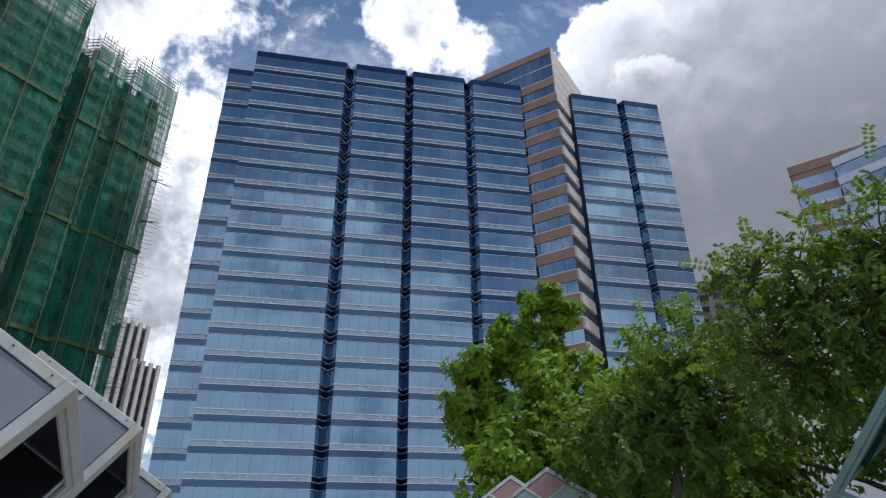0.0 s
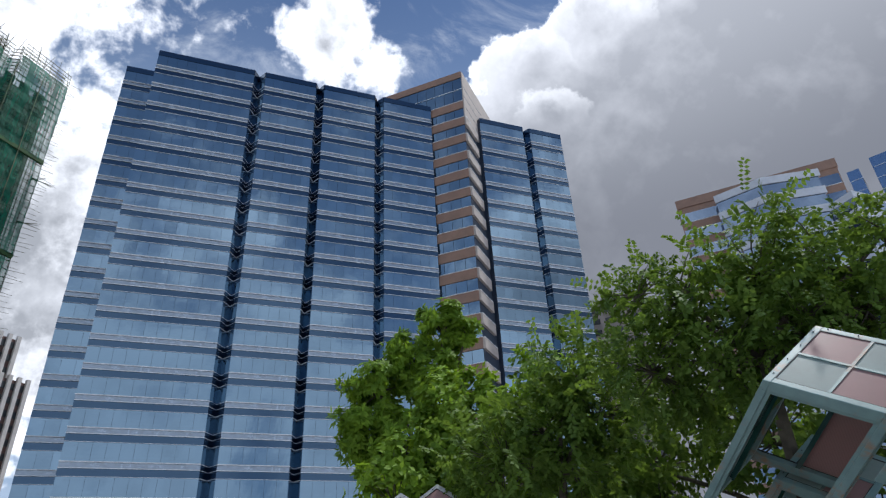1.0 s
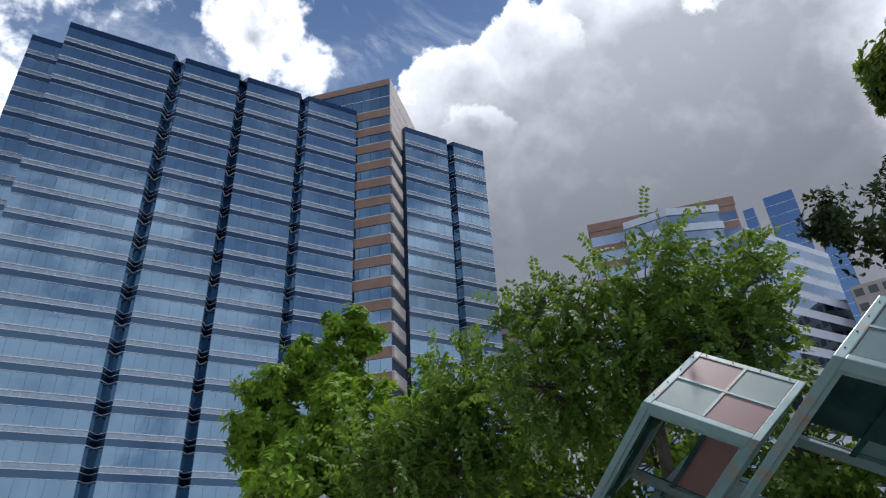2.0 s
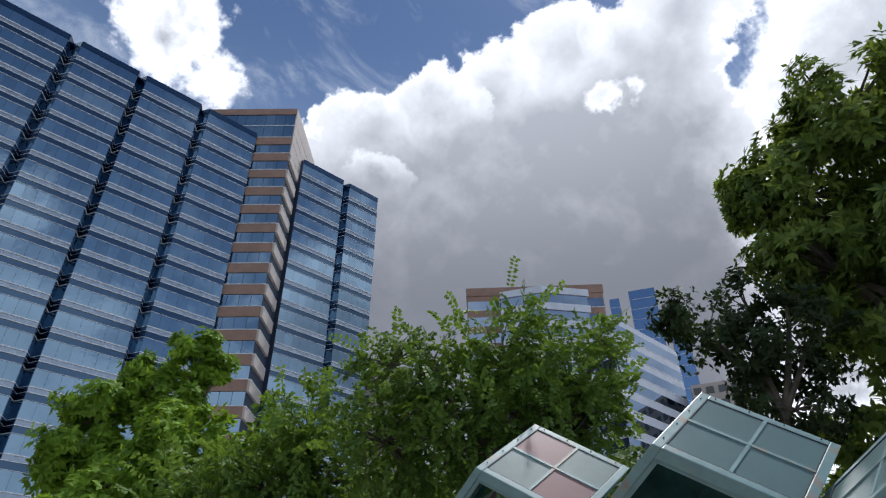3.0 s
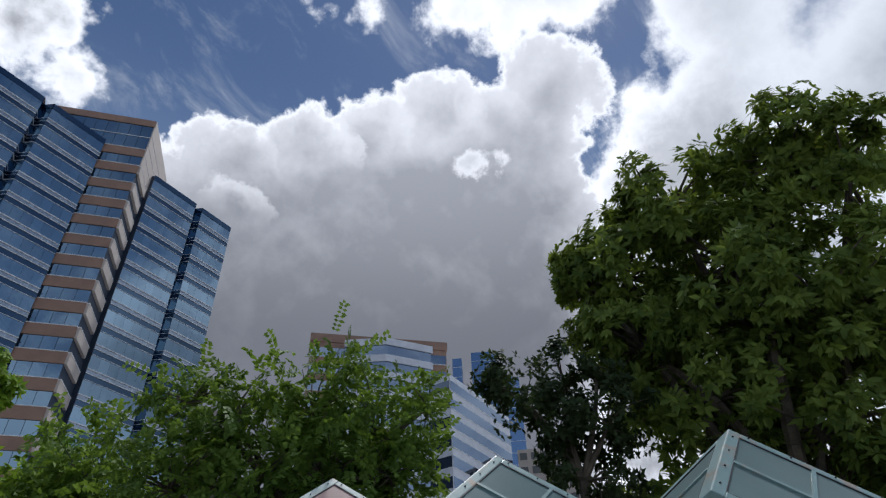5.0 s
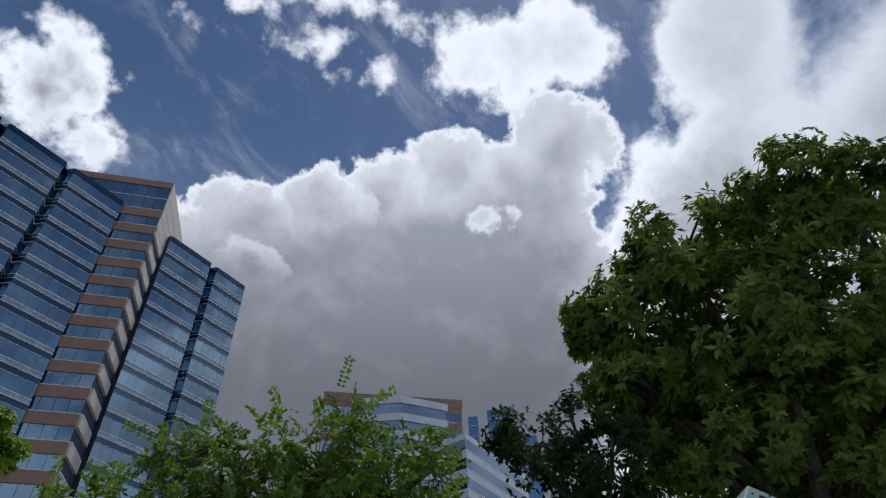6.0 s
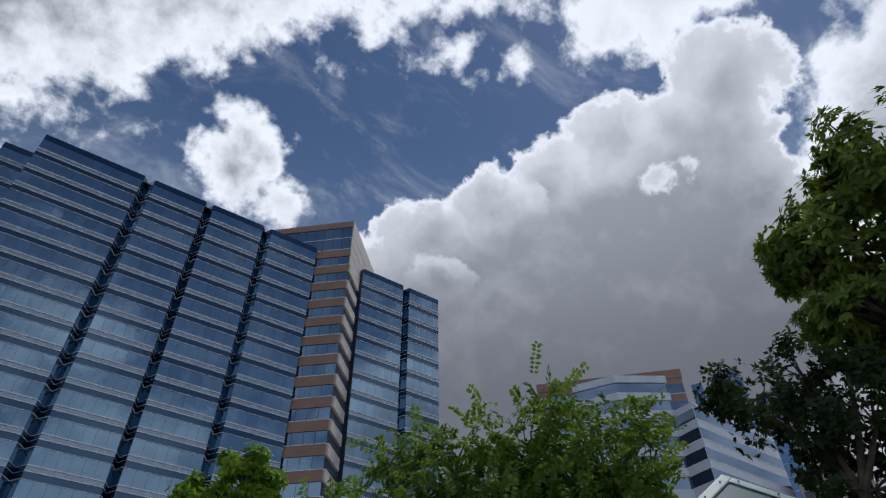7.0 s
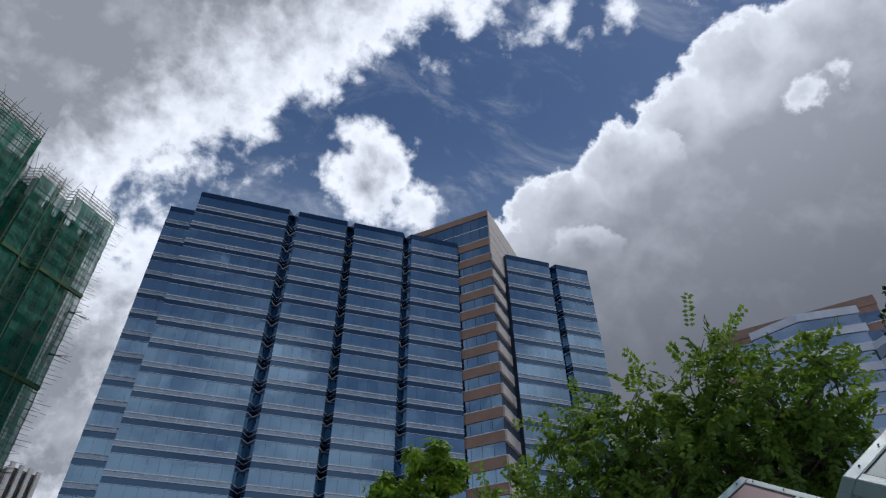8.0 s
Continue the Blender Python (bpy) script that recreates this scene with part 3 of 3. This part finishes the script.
# plan of the net, along and outward, with the height of each stretch
OUTLINE = [(0.0, 0.0, 64.0), (6.2, 0.0, 63.2), (6.8, -1.0, 63.4), (8.0, -1.0, 63.4), (8.5, 0.0, 63.2), (11.2, 0.0, 62.6), (12.0, -1.6, 62.6),
           (13.2, -1.6, 66.0), (13.8, 1.0, 66.6), (22.0, 1.0, 66.6), (22.6, -0.4, 67.0), (34.0, -0.4, 67.0)]


def net_local(s, o, z):
    return corner_a - SITE_AT + along_net * s + out_net * o + Vector((0, 0, z))


part("concrete_wall", Shape().block(net_local(0.5, -12, 0), along_net * 12, out_net * 9.6, (0, 0, 61)), CONCRETE, site)
part("concrete_wall", Shape().block(net_local(12.7, -12, 0), along_net * 20, out_net * 10.6, (0, 0, 64)), CONCRETE, site)
openings = Shape()
for k in range(21):
    for i in range(16):
        s = 1.0 + 2.0 * i
        openings.block(net_local(s, -2.45 if s < 12 else -1.45, k * 3.0 + 0.9), along_net * 1.25, out_net * 0.1, (0, 0, 1.5))
part("openings", openings, WINDOW_DARK, site, kind="stuff")
posts, ledgers = Shape(), Shape()
for (s0, o0, t0), (s1, o1, t1) in zip(OUTLINE, OUTLINE[1:]):
    z, width = 0.0, math.hypot(s1 - s0, o1 - o0)
    lifts = [0.0, 12.9, 25.8, 38.7, 51.6, t0]
    for z, z1 in zip(lifts, lifts[1:]):
        sh = Shape()
        cols, rows = max(2, int(width / 0.45)), 24
        for r in range(rows + 1):
            for c in range(cols + 1):
                f = c / cols
                s, o = s0 + (s1 - s0) * f, o0 + (o1 - o0) * f
                h = z + (z1 - z) * r / rows
                pull = 0.16 * noise.noise(Vector((s * 0.9, h * 0.5, 1.7))) + 0.07 * noise.noise(Vector((s * 3.0, h * 1.2, 5.0)))
                pull -= 0.35 * max(0.0, 1 - abs(h - z1) / 0.8) + 0.06 * (1 + math.cos(h * 2 * math.pi / 2.1))
                sh.v.append(net_local(s, o + 0.25 + pull, h))
        sh.f += [(r * (cols + 1) + c, r * (cols + 1) + c + 1, (r + 1) * (cols + 1) + c + 1, (r + 1) * (cols + 1) + c) for r in range(rows) for c in range(cols)]
        part("net", sh, NET, site)
        if z1 < t0:
            part("seam", Shape().block(net_local(s0, o0 - 0.1, z1 - 0.35), along_net * (s1 - s0) + out_net * (o1 - o0), out_net * 0.36, (0, 0, 0.45)), NET_ROPE, site)
    steps = max(1, round(width / 0.9))
    for i in range(steps):
        f = i / steps
        s, o = s0 + (s1 - s0) * f, o0 + (o1 - o0) * f
        for back in (0.12, 1.0):
            lean = random.uniform(-0.15, 0.15)
            posts.rod(net_local(s, o - back, 0), net_local(s + lean, o - back, t0 + random.uniform(1.3, 3.0)), 0.06, 0.035, 5)
        if random.random() < 0.35:
            posts.rod(net_local(s, o - 0.1, t0), net_local(s + random.uniform(-1.2, 1.2), o - 0.1, t0 + random.uniform(2.6, 4.4)), 0.045, 0.02, 4)
    z = 1.0
    while z < t0 + 1.9:
        for back in (0.05, 1.05):
            ledgers.rod(net_local(s0, o0 - back, z), net_local(s1, o1 - back, z), 0.045, 0.045, 5)
        z += 1.0 if z < t0 - 2 else 0.55
# ropes and standards outside the net
outer = Shape()
for s, o in ((3.0, 0.32), (6.3, 0.32), (8.6, 0.32), (11.3, 0.32), (13.9, 1.35), (17.5, 1.35), (21.8, 1.35), (26.0, 0.0)):
    outer.rod(net_local(s, o, 0), net_local(s + 0.3, o, 62), 0.05, 0.04, 5)
part("pole_work", posts, BAMBOO, site, kind="stuff")
part("ledger_work", ledgers, BAMBOO, site, kind="stuff")
part("outer_pole_work", outer, BAMBOO, site, kind="stuff")
tips = Shape()
z = 1.5
while z < 65:
    tips.rod(net_local(0.2, -0.1, z), net_local(-random.uniform(0.8, 2.1), -0.1 + random.uniform(-0.3, 0.3), z + random.uniform(0.1, 0.5)), 0.03, 0.02, 4)
    z += random.uniform(0.4, 0.75)
for z in (22, 29, 43, 49):
    for j in range(5):
        tips.rod(net_local(0.5, -0.2 * j, z), net_local(-random.uniform(1.2, 2.6), -0.2 * j, z + 0.3 + 0.3 * j), 0.055, 0.02, 4)
part("tip_work", tips, BAMBOO, site, kind="stuff")


# ---- tilted glass boxes on posts ----
def skylight_box(label, apex, u, v, w, size, depth, tops, frame_mat, dark=0.42, group="tilted glass boxes"):
    """A hollow box of steel angles, standing on its lowest corner on a post; the upper sides carry panes, the lower ones are open."""
    u, v, w = (Vector(q).normalized() for q in (u, v, w))
    apex = Vector(apex)
    low = apex + (u + v) * size + w * depth
    t = thing("skylight_box", label, "skylight", (low.x, low.y, 0), group)
    o = apex - Vector((low.x, low.y, 0))
    b = 0.085
    rims = []
    ends = [(u, size), (v, size), (w, depth)]
    for i, (d, length) in enumerate(ends):
        (d1, l1), (d2, l2) = ends[(i + 1) % 3], ends[(i + 2) % 3]
        b1, b2 = (0.13 if d1 is w else b), (0.13 if d2 is w else b)
        for e1 in (0, 1):
            for e2 in (0, 1):
                cut = 0.0 if i == 0 else b * 0.98 if i == 1 else 0.127
                start = o + d1 * (e1 * (l1 - b1)) + d2 * (e2 * (l2 - b2)) + d * cut
                sh = Shape().block(start, d * (length - 2 * cut), d1 * b1, d2 * b2)
                beam = part("beam", sh, frame_mat, t)
                if i < 2 and not e1 and not e2:
                    rims.append(beam)
                bevel = beam.modifiers.new("worn_edge", "BEVEL")
                bevel.width, bevel.segments = 0.008, 2
    # glazed sides: top (u, v), and the two that share the apex
    for (d1, l1), (d2, l2), other, mats in (((u, size), (v, size), w, tops[0]), ((u, size), (w, depth), v, tops[1]), ((v, size), (w, depth), u, tops[2])):
        out = d1.cross(d2)
        if out.dot(other) > 0:
            out = -out
        out.normalize()
        c1, c2 = b, (0.13 if d2 is w else b)
        i1, i2 = (l1 - 2 * c1) / 2, (l2 - 2 * c2) / 2
        for r in (0, 1):
            for c in (0, 1):
                corner = o + d1 * (c1 + 0.008 + r * i1) + d2 * (c2 + 0.008 + c * i2) - out * 0.022
                if mats[0] is DARK_GREEN and (r, c) == (0, 1):
                    continue
                part("pane", Shape().block(corner, d1 * (i1 - 0.016), d2 * (i2 - 0.016), out * 0.012), mats[r * 2 + c] if len(mats) == 4 else mats[(r + c) % len(mats)], t)
        m = 0.017
        part("mullion", Shape().block(o + d1 * (l1 / 2 - m) + d2 * c2 - out * 0.03, d1 * 2 * m, d2 * (l2 - 2 * c2), out * 0.034), frame_mat, t)
        part("mullion", Shape().block(o + d2 * (l2 / 2 - m * 0.9) + d1 * c1 - out * 0.03, d2 * 1.8 * m, d1 * (l1 - 2 * c1), out * 0.031), frame_mat, t)
        for e in (0, 1):
            part("seal", Shape().block(o + d1 * (c1 - 0.006 + e * (l1 - 2 * c1)) + d2 * c2 - out * 0.02, d1 * 0.011, d2 * (l2 - 2 * c2), out * 0.018), SEAL, t)
            part("seal", Shape().block(o + d2 * (c2 - 0.006 + e * (l2 - 2 * c2)) + d1 * c1 - out * 0.02, d2 * 0.011, d1 * (l1 - 2 * c1), out * 0.018), SEAL, t)
        # dark sheets under the panes, putting the shade of the hollow into colour, and cross bars on the inner side
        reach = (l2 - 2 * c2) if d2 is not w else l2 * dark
        part("shade_lining", Shape().block(o + d1 * c1 + d2 * c2 - out * 0.075, d1 * (l1 - 2 * c1), d2 * reach, out * 0.02), HOLLOW_SHADE if dark > 0.8 else DARK_GREEN, t)
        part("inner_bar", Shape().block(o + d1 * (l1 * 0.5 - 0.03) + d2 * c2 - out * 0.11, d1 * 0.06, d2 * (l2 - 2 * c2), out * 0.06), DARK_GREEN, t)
    # added sheet across the far end, dark in place of the shade inside; pink pane before it
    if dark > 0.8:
        part("shade_panel", Shape().block(o + w * (depth - 0.2) + (u + v) * 0.09, u * (size - 0.18), v * (size - 0.18), w * 0.03), HOLLOW_SHADE, t)
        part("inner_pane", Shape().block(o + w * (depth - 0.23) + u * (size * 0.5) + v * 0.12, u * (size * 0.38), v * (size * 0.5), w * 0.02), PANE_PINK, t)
    # open mouths at the foot of u and of v, each with a rebated frame
    for far, l_far, d1, l1 in ((u, size, v, size), (v, size, u, size)):
        mouth = o + far * (l_far - 0.055)
        for q, d, length, cross in ((d1 * b, w, depth, d1), (d1 * (l1 - b - 0.045), w, depth, d1), (w * 0.13, d1, l1, w), (w * (depth - 0.175), d1, l1, w)):
            part("inner_frame", Shape().block(mouth + q + d * 0.12 + far * 0.008, d * (length - 0.24), cross * 0.045, far * 0.025), frame_mat, t)
    for f in (0.12, 0.37, 0.62, 0.87):
        for rim, d1, d2 in ((rims[0], u, v), (rims[1], v, u)):
            spot = o + d1 * (size * f) + d2 * (b * 0.45)
            part("bolt", Shape().rod(spot + w * 0.01, spot - w * 0.010, 0.008, 0.006, 6), SEAL, rim, "rusty bolt head")
    part("post", Shape().rod((0, 0, 0), (0, 0, low.z + 0.05), 0.08, 0.07, 10), frame_mat, t)
    return t


RIGHT = ((-1.0, 0.07, -0.71), (0.51, -0.84, -0.585))
LEFT = ((-0.65, -0.37, -1.0), (1.04, 0.02, -0.69), (-0.24, 1.34, -0.33))
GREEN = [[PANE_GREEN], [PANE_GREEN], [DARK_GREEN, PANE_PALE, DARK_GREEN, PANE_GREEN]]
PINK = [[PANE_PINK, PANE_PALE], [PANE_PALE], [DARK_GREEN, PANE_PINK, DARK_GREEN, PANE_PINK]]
BLUE_GREY = [[PANE_GREY], [PANE_GREY], [PANE_GREY]]
skylight_box("green steel box with pink and pale wired glass panes", (6.75, 5.20, 4.375), *RIGHT, (0.30, 1.60, -0.86), 1.22, 2.2, PINK, FRAME)
skylight_box("green steel box with grey-green wired glass and rust", (6.43, 2.86, 4.0), *RIGHT, (0.45, 1.30, -0.60), 1.19, 2.0, GREEN, FRAME, 0.75)
skylight_box("green steel box with ribbed grey-green glass panes", (6.12, 0.73, 3.61), *RIGHT, (0.45, 1.30, -0.60), 1.19, 1.6, GREEN, FRAME, 0.75)
skylight_box("small green steel box with pale panes", (7.95, 6.75, 3.55), *RIGHT, (0.36, 1.55, -0.83), 1.0, 1.2, PINK, FRAME)
skylight_box("cream steel box with grey and pink panes", (-2.46, 4.15, 3.45), *LEFT, 1.25, 1.5, [[PANE_PINK, PANE_GREY], [PANE_GREY], [PANE_GREY]], FRAME_WHITE, 0.82)
skylight_box("cream steel box with blue-grey panes", (-2.58, 6.40, 3.72), *LEFT, 1.25, 1.5, BLUE_GREY, FRAME_WHITE, 0.82)
skylight_box("cream steel box with blue-grey panes", (-2.59, 8.34, 3.45), *LEFT, 1.25, 1.5, BLUE_GREY, FRAME_WHITE, 0.82)
skylight_box("cream steel box with pink panes before the trees", (4.29, 11.74, 3.76), *RIGHT, (0.36, 1.55, -0.83), 1.2, 1.2, PINK, FRAME_WHITE)
skylight_box("cream steel box with pink panes before the trees", (3.96, 12.95, 3.81), *RIGHT, (0.36, 1.55, -0.83), 1.2, 1.2, PINK, FRAME_WHITE)


# ---- trees ----
def limb(shape, p, q, r0, r1, sag=0.12, steps=5):
    p, q = Vector(p), Vector(q)
    last, radius = p, r0
    side = Vector((random.uniform(-1, 1), random.uniform(-1, 1), 0)) * (q - p).length * sag
    for i in range(1, steps + 1):
        f = i / steps
        here = p.lerp(q, f) + side * math.sin(math.pi * f) + Vector((0, 0, (q - p).length * 0.06 * math.sin(math.pi * f)))
        r = r0 + (r1 - r0) * f
        shape.rod(last, here, radius, r, 6)
        last, radius = here, r


def leaves(rng, at, tip, side, up, length, width):
    """Folded diamond leaves, all at once: arrays of base, direction, side and normal."""
    a, b = at, at + tip * length
    middle = at + tip * (length * 0.45) + up * (width * 0.12)
    v = np.stack([a, middle - side * width, b - up * (width * 0.25), middle + side * width], 1)
    return v


def unit(a):
    return a / (np.linalg.norm(a, axis=-1, keepdims=True) + 1e-9)


def crown_points(rng, lobes, clumps, per, spread):
    """Clump centres on the lobes, then sprays round each clump; returns places and outward ways."""
    lobes = np.array(lobes)
    weight = lobes[:, 3] ** 2
    pick = rng.choice(len(lobes), clumps, p=weight / weight.sum())
    d = unit(rng.normal(size=(clumps, 3)))
    r = lobes[pick, 3:4] * (0.45 + 0.62 * rng.random((clumps, 1)) ** 0.6)
    centre = lobes[pick, :3] + d * r * np.array([1, 1, 0.92])
    size = spread * (0.6 + 0.8 * rng.random(clumps))
    c = np.repeat(np.arange(clumps), per)
    e = unit(rng.normal(size=(len(c), 3)))
    at = centre[c] + e * (size[c] * rng.random(len(c)) ** 0.45)[:, None]
    way = unit(e * 0.8 + d[c] * 0.9 + np.array([0, 0, 0.25]))
    return centre, at, way


def leaf_mesh(name, v, mat):
    v = np.concatenate(v) if isinstance(v, list) else v
    m = len(v)
    idx = np.arange(m)[:, None] * 4
    faces = np.concatenate([idx + np.array([0, 1, 2]), idx + np.array([0, 2, 3])], 1).reshape(-1, 3)
    data = bpy.data.meshes.new(name)
    data.vertices.add(m * 4)
    data.vertices.foreach_set("co", v.reshape(-1).astype(np.float32))
    data.loops.add(len(faces) * 3)
    data.loops.foreach_set("vertex_index", faces.reshape(-1).astype(np.int32))
    data.polygons.add(len(faces))
    data.polygons.foreach_set("loop_start", np.arange(len(faces), dtype=np.int32) * 3)
    data.polygons.foreach_set("loop_total", np.full(len(faces), 3, dtype=np.int32))
    data.update(calc_edges=True)
    data.materials.append(mat)
    return data


def tree(label, base, lobes, style, mat, clumps, per, spread, leaf, seed, trunk=0.16, sprigs=()):
    """A tapered trunk, limbs to every lobe and clump, and a crown of single leaves."""
    rng = np.random.default_rng(seed)
    base = Vector(base)
    t = thing("tree", label, "tree", base)
    shifted = [(x - base.x, y - base.y, z - base.z, r) for x, y, z, r in lobes]
    low = min(l[2] - l[3] * 0.3 for l in shifted)
    heart = Vector((np.mean([l[0] for l in shifted]) * 0.5, np.mean([l[1] for l in shifted]) * 0.5, max(1.5, low)))
    wood = Shape()
    limb(wood, (0, 0, 0), heart, trunk, trunk * 0.7, 0.03, 6)
    centre, at, way = crown_points(rng, shifted, clumps, per, spread)
    hubs = []
    for x, y, z, r in shifted:
        hub = Vector((x, y, z - r * 0.25))
        limb(wood, heart, hub, trunk * 0.5, trunk * 0.2, 0.10, 5)
        hubs.append(hub)
    branches = Shape()
    for c in centre:
        p = Vector(c)
        hub = min(hubs, key=lambda h: (h - p).length)
        limb(branches, hub, p, trunk * 0.14, trunk * 0.035, 0.10, 3)
    part("trunk", wood, BARK, t)
    part("twig_work", branches, BARK, t, kind="stuff")
    for p, w in sprigs:
        at = np.concatenate([at, np.array([[p[0] - base.x, p[1] - base.y, p[2] - base.z]])])
        way = np.concatenate([way, unit(np.array([w], dtype=float))])
    m = len(at)
    up0 = np.array([0, 0, 1.0])
    groups = []
    if style == "pinnate":
        # loose sprays of paired oval leaflets, some of them long and reaching out of the crown
        heart_at = np.mean([l[:3] for l in shifted], 0)
        reach = np.linalg.norm((at - heart_at) * np.array([1, 1, 1.15]), axis=1) + (at - heart_at)[:, 2] * 0.5
        long_one = (reach > np.quantile(reach, 0.88)) & (rng.random(m) < 0.40)
        outward = unit(at - heart_at)
        way = unit(way * 0.45 + rng.normal(0, 0.75, (m, 3)) - up0 * 0.12)
        way = np.where(long_one[:, None], unit(outward * 0.7 + rng.normal(0, 0.45, (m, 3)) + up0 * 0.75), way)
        side = unit(np.cross(way, up0) + rng.normal(0, 0.35, (m, 3)))
        nrm = unit(np.cross(side, way))
        pairs = 8
        total = leaf * (2.0 + 1.8 * rng.random((m, 1))) * np.where(long_one, 1.75, 1.0)[:, None]
        for k in range(pairs):
            f = (k + 0.7) / pairs
            spine = at + way * (total * f) - up0 * (total * 0.26 * f * f)
            shrink = 1.0 - 0.45 * abs(f - 0.45)
            for s in (-1, 1):
                tip = unit(side * s + way * 0.40 - up0 * 0.30 + rng.normal(0, 0.28, (m, 3)))
                across = unit(np.cross(tip, nrm))
                groups.append(leaves(rng, spine, tip, across, nrm, leaf * shrink * (0.75 + 0.5 * rng.random((m, 1))), leaf * 0.27))
    else:
        count = 7 if style == "rosette" else 5
        for k in range(count):
            g = 2 * np.pi * k / count + rng.random(m) * 1.2
            s0 = unit(np.cross(way, unit(rng.normal(size=(m, 3)))))
            s1 = np.cross(way, s0)
            ring = s0 * np.cos(g)[:, None] + s1 * np.sin(g)[:, None]
            droop = 0.55 if style == "rosette" else 0.2
            tip = unit(ring + way * 0.45 - up0 * droop + rng.normal(0, 0.15, (m, 3)))
            across = unit(np.cross(tip, way + 1e-3))
            nrm = unit(np.cross(across, tip))
            groups.append(leaves(rng, at + ring * 0.01, tip, across, nrm, leaf * (0.7 + 0.6 * rng.random((m, 1))), leaf * (0.21 if style == "rosette" else 0.30)))
    crown = part("crown", leaf_mesh("crown", groups, mat), mat, t, kind="stuff")
    return t


TREE_UPRIGHT = [(7.6, 19.6, 10.3, 1.16), (6.5, 20.0, 9.7, 0.83), (8.2, 19.3, 10.1, 0.56), (5.4, 20.3, 8.4, 1.16), (7.3, 19.7, 8.6, 1.21),
                (4.9, 20.4, 6.9, 1.05), (6.2, 20.1, 6.4, 1.51)]
TREE_FRONT = [(5.6, 13.9, 5.0, 1.15), (6.7, 13.4, 5.7, 1.02), (7.5, 13.0, 6.4, 0.69), (4.3, 14.4, 3.9, 1.27), (6.4, 13.6, 4.1, 1.47), (5.5, 14.0, 5.9, 0.82)]
TREE_MIDDLE = [(6.4, 10.1, 5.5, 0.64), (6.7, 9.9, 4.8, 0.94), (5.9, 10.4, 4.6, 0.83), (5.2, 10.7, 4.1, 0.93), (6.2, 10.2, 3.9, 0.93)]
TREE_PINNATE = [(7.9, 6.7, 6.2, 1.09), (7.0, 7.5, 6.0, 0.95), (8.5, 6.0, 6.0, 0.99), (8.9, 5.3, 6.2, 0.48), (6.5, 7.9, 6.1, 0.52), (7.3, 7.3, 4.9, 1.19),
                (8.1, 6.4, 5.0, 1.09), (6.5, 7.9, 4.9, 0.82), (8.6, 5.8, 5.2, 0.73)]
TREE_BROAD = [(13.9, 1.5, 12.3, 1.40), (13.7, 2.9, 10.8, 1.53), (14.0, 0.7, 10.5, 1.79), (14.0, -1.2, 12.5, 1.41), (13.9, -2.0, 11.3, 1.42), (14.0, 0.6, 8.7, 2.21),
              (13.7, 2.9, 8.8, 1.43), (14.0, -0.6, 8.5, 2.06), (13.9, 2.0, 7.5, 1.75), (14.0, 0.3, 6.6, 1.83), (13.5, 3.7, 10.5, 0.69),
              (13.9, 2.0, 4.9, 1.5), (14.2, 3.6, 5.4, 1.0), (13.8, -0.6, 4.4, 1.6)]
TREE_DARK = [(11.5, 4.8, 7.2, 0.73), (11.8, 4.1, 7.5, 0.62), (11.7, 4.3, 6.6, 0.88), (12.0, 3.5, 6.6, 0.88), (12.0, 3.5, 7.7, 0.51), (11.9, 3.9, 5.7, 0.86), (11.3, 5.3, 7.6, 0.40)]
TREE_BACK = [(10.5, 9.8, 4.6, 1.5), (12.6, 8.0, 4.3, 1.5), (9.0, 11.6, 4.4, 1.4), (14.4, 6.2, 3.8, 1.5), (11.5, 8.8, 3.0, 1.5), (15.6, 4.4, 3.6, 1.6), (8.6, 12.4, 3.0, 1.5),
             (9.8, 8.9, 2.2, 1.3), (11.8, 7.0, 2.2, 1.4), (13.8, 5.0, 2.2, 1.5), (7.6, 10.9, 2.2, 1.3)]
TREE_UPRIGHT = [(x, y, z, r * 0.86) for x, y, z, r in TREE_UPRIGHT]
TREE_PINNATE = [(x, y, z, r * 0.92) for x, y, z, r in TREE_PINNATE]
tree("upright tree with bright green drooping leaf clusters", (6.8, 20.2, 0), TREE_UPRIGHT, "rosette", LEAF_BRIGHT, 150, 20, 0.30, 0.25, 1, 0.18)
tree("bushy tree with fresh green leaves", (5.8, 14.0, 0), TREE_FRONT, "leafy", LEAF_BRIGHT, 190, 22, 0.32, 0.17, 2, 0.14)
tree("small leafy tree with light green leaves", (6.1, 10.4, 0), TREE_MIDDLE, "pinnate", LEAF_PINNATE, 170, 6, 0.30, 0.125, 3, 0.10)
tree("spreading tree with feathery compound leaves", (7.6, 7.0, 0), TREE_PINNATE, "pinnate", LEAF_PINNATE, 300, 6, 0.28, 0.112, 4, 0.13)
tree("large broad tree with deep green leaf rosettes", (14.2, 0.8, 0), TREE_BROAD, "rosette", LEAF_BROAD, 520, 24, 0.37, 0.225, 5, 0.30)
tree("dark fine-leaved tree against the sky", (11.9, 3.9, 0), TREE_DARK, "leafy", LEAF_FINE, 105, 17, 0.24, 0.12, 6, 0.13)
tree("dense low tree behind the glass boxes", (11.5, 9.2, 0), TREE_BACK, "leafy", LEAF_PINNATE, 430, 24, 0.40, 0.16, 7, 0.16)
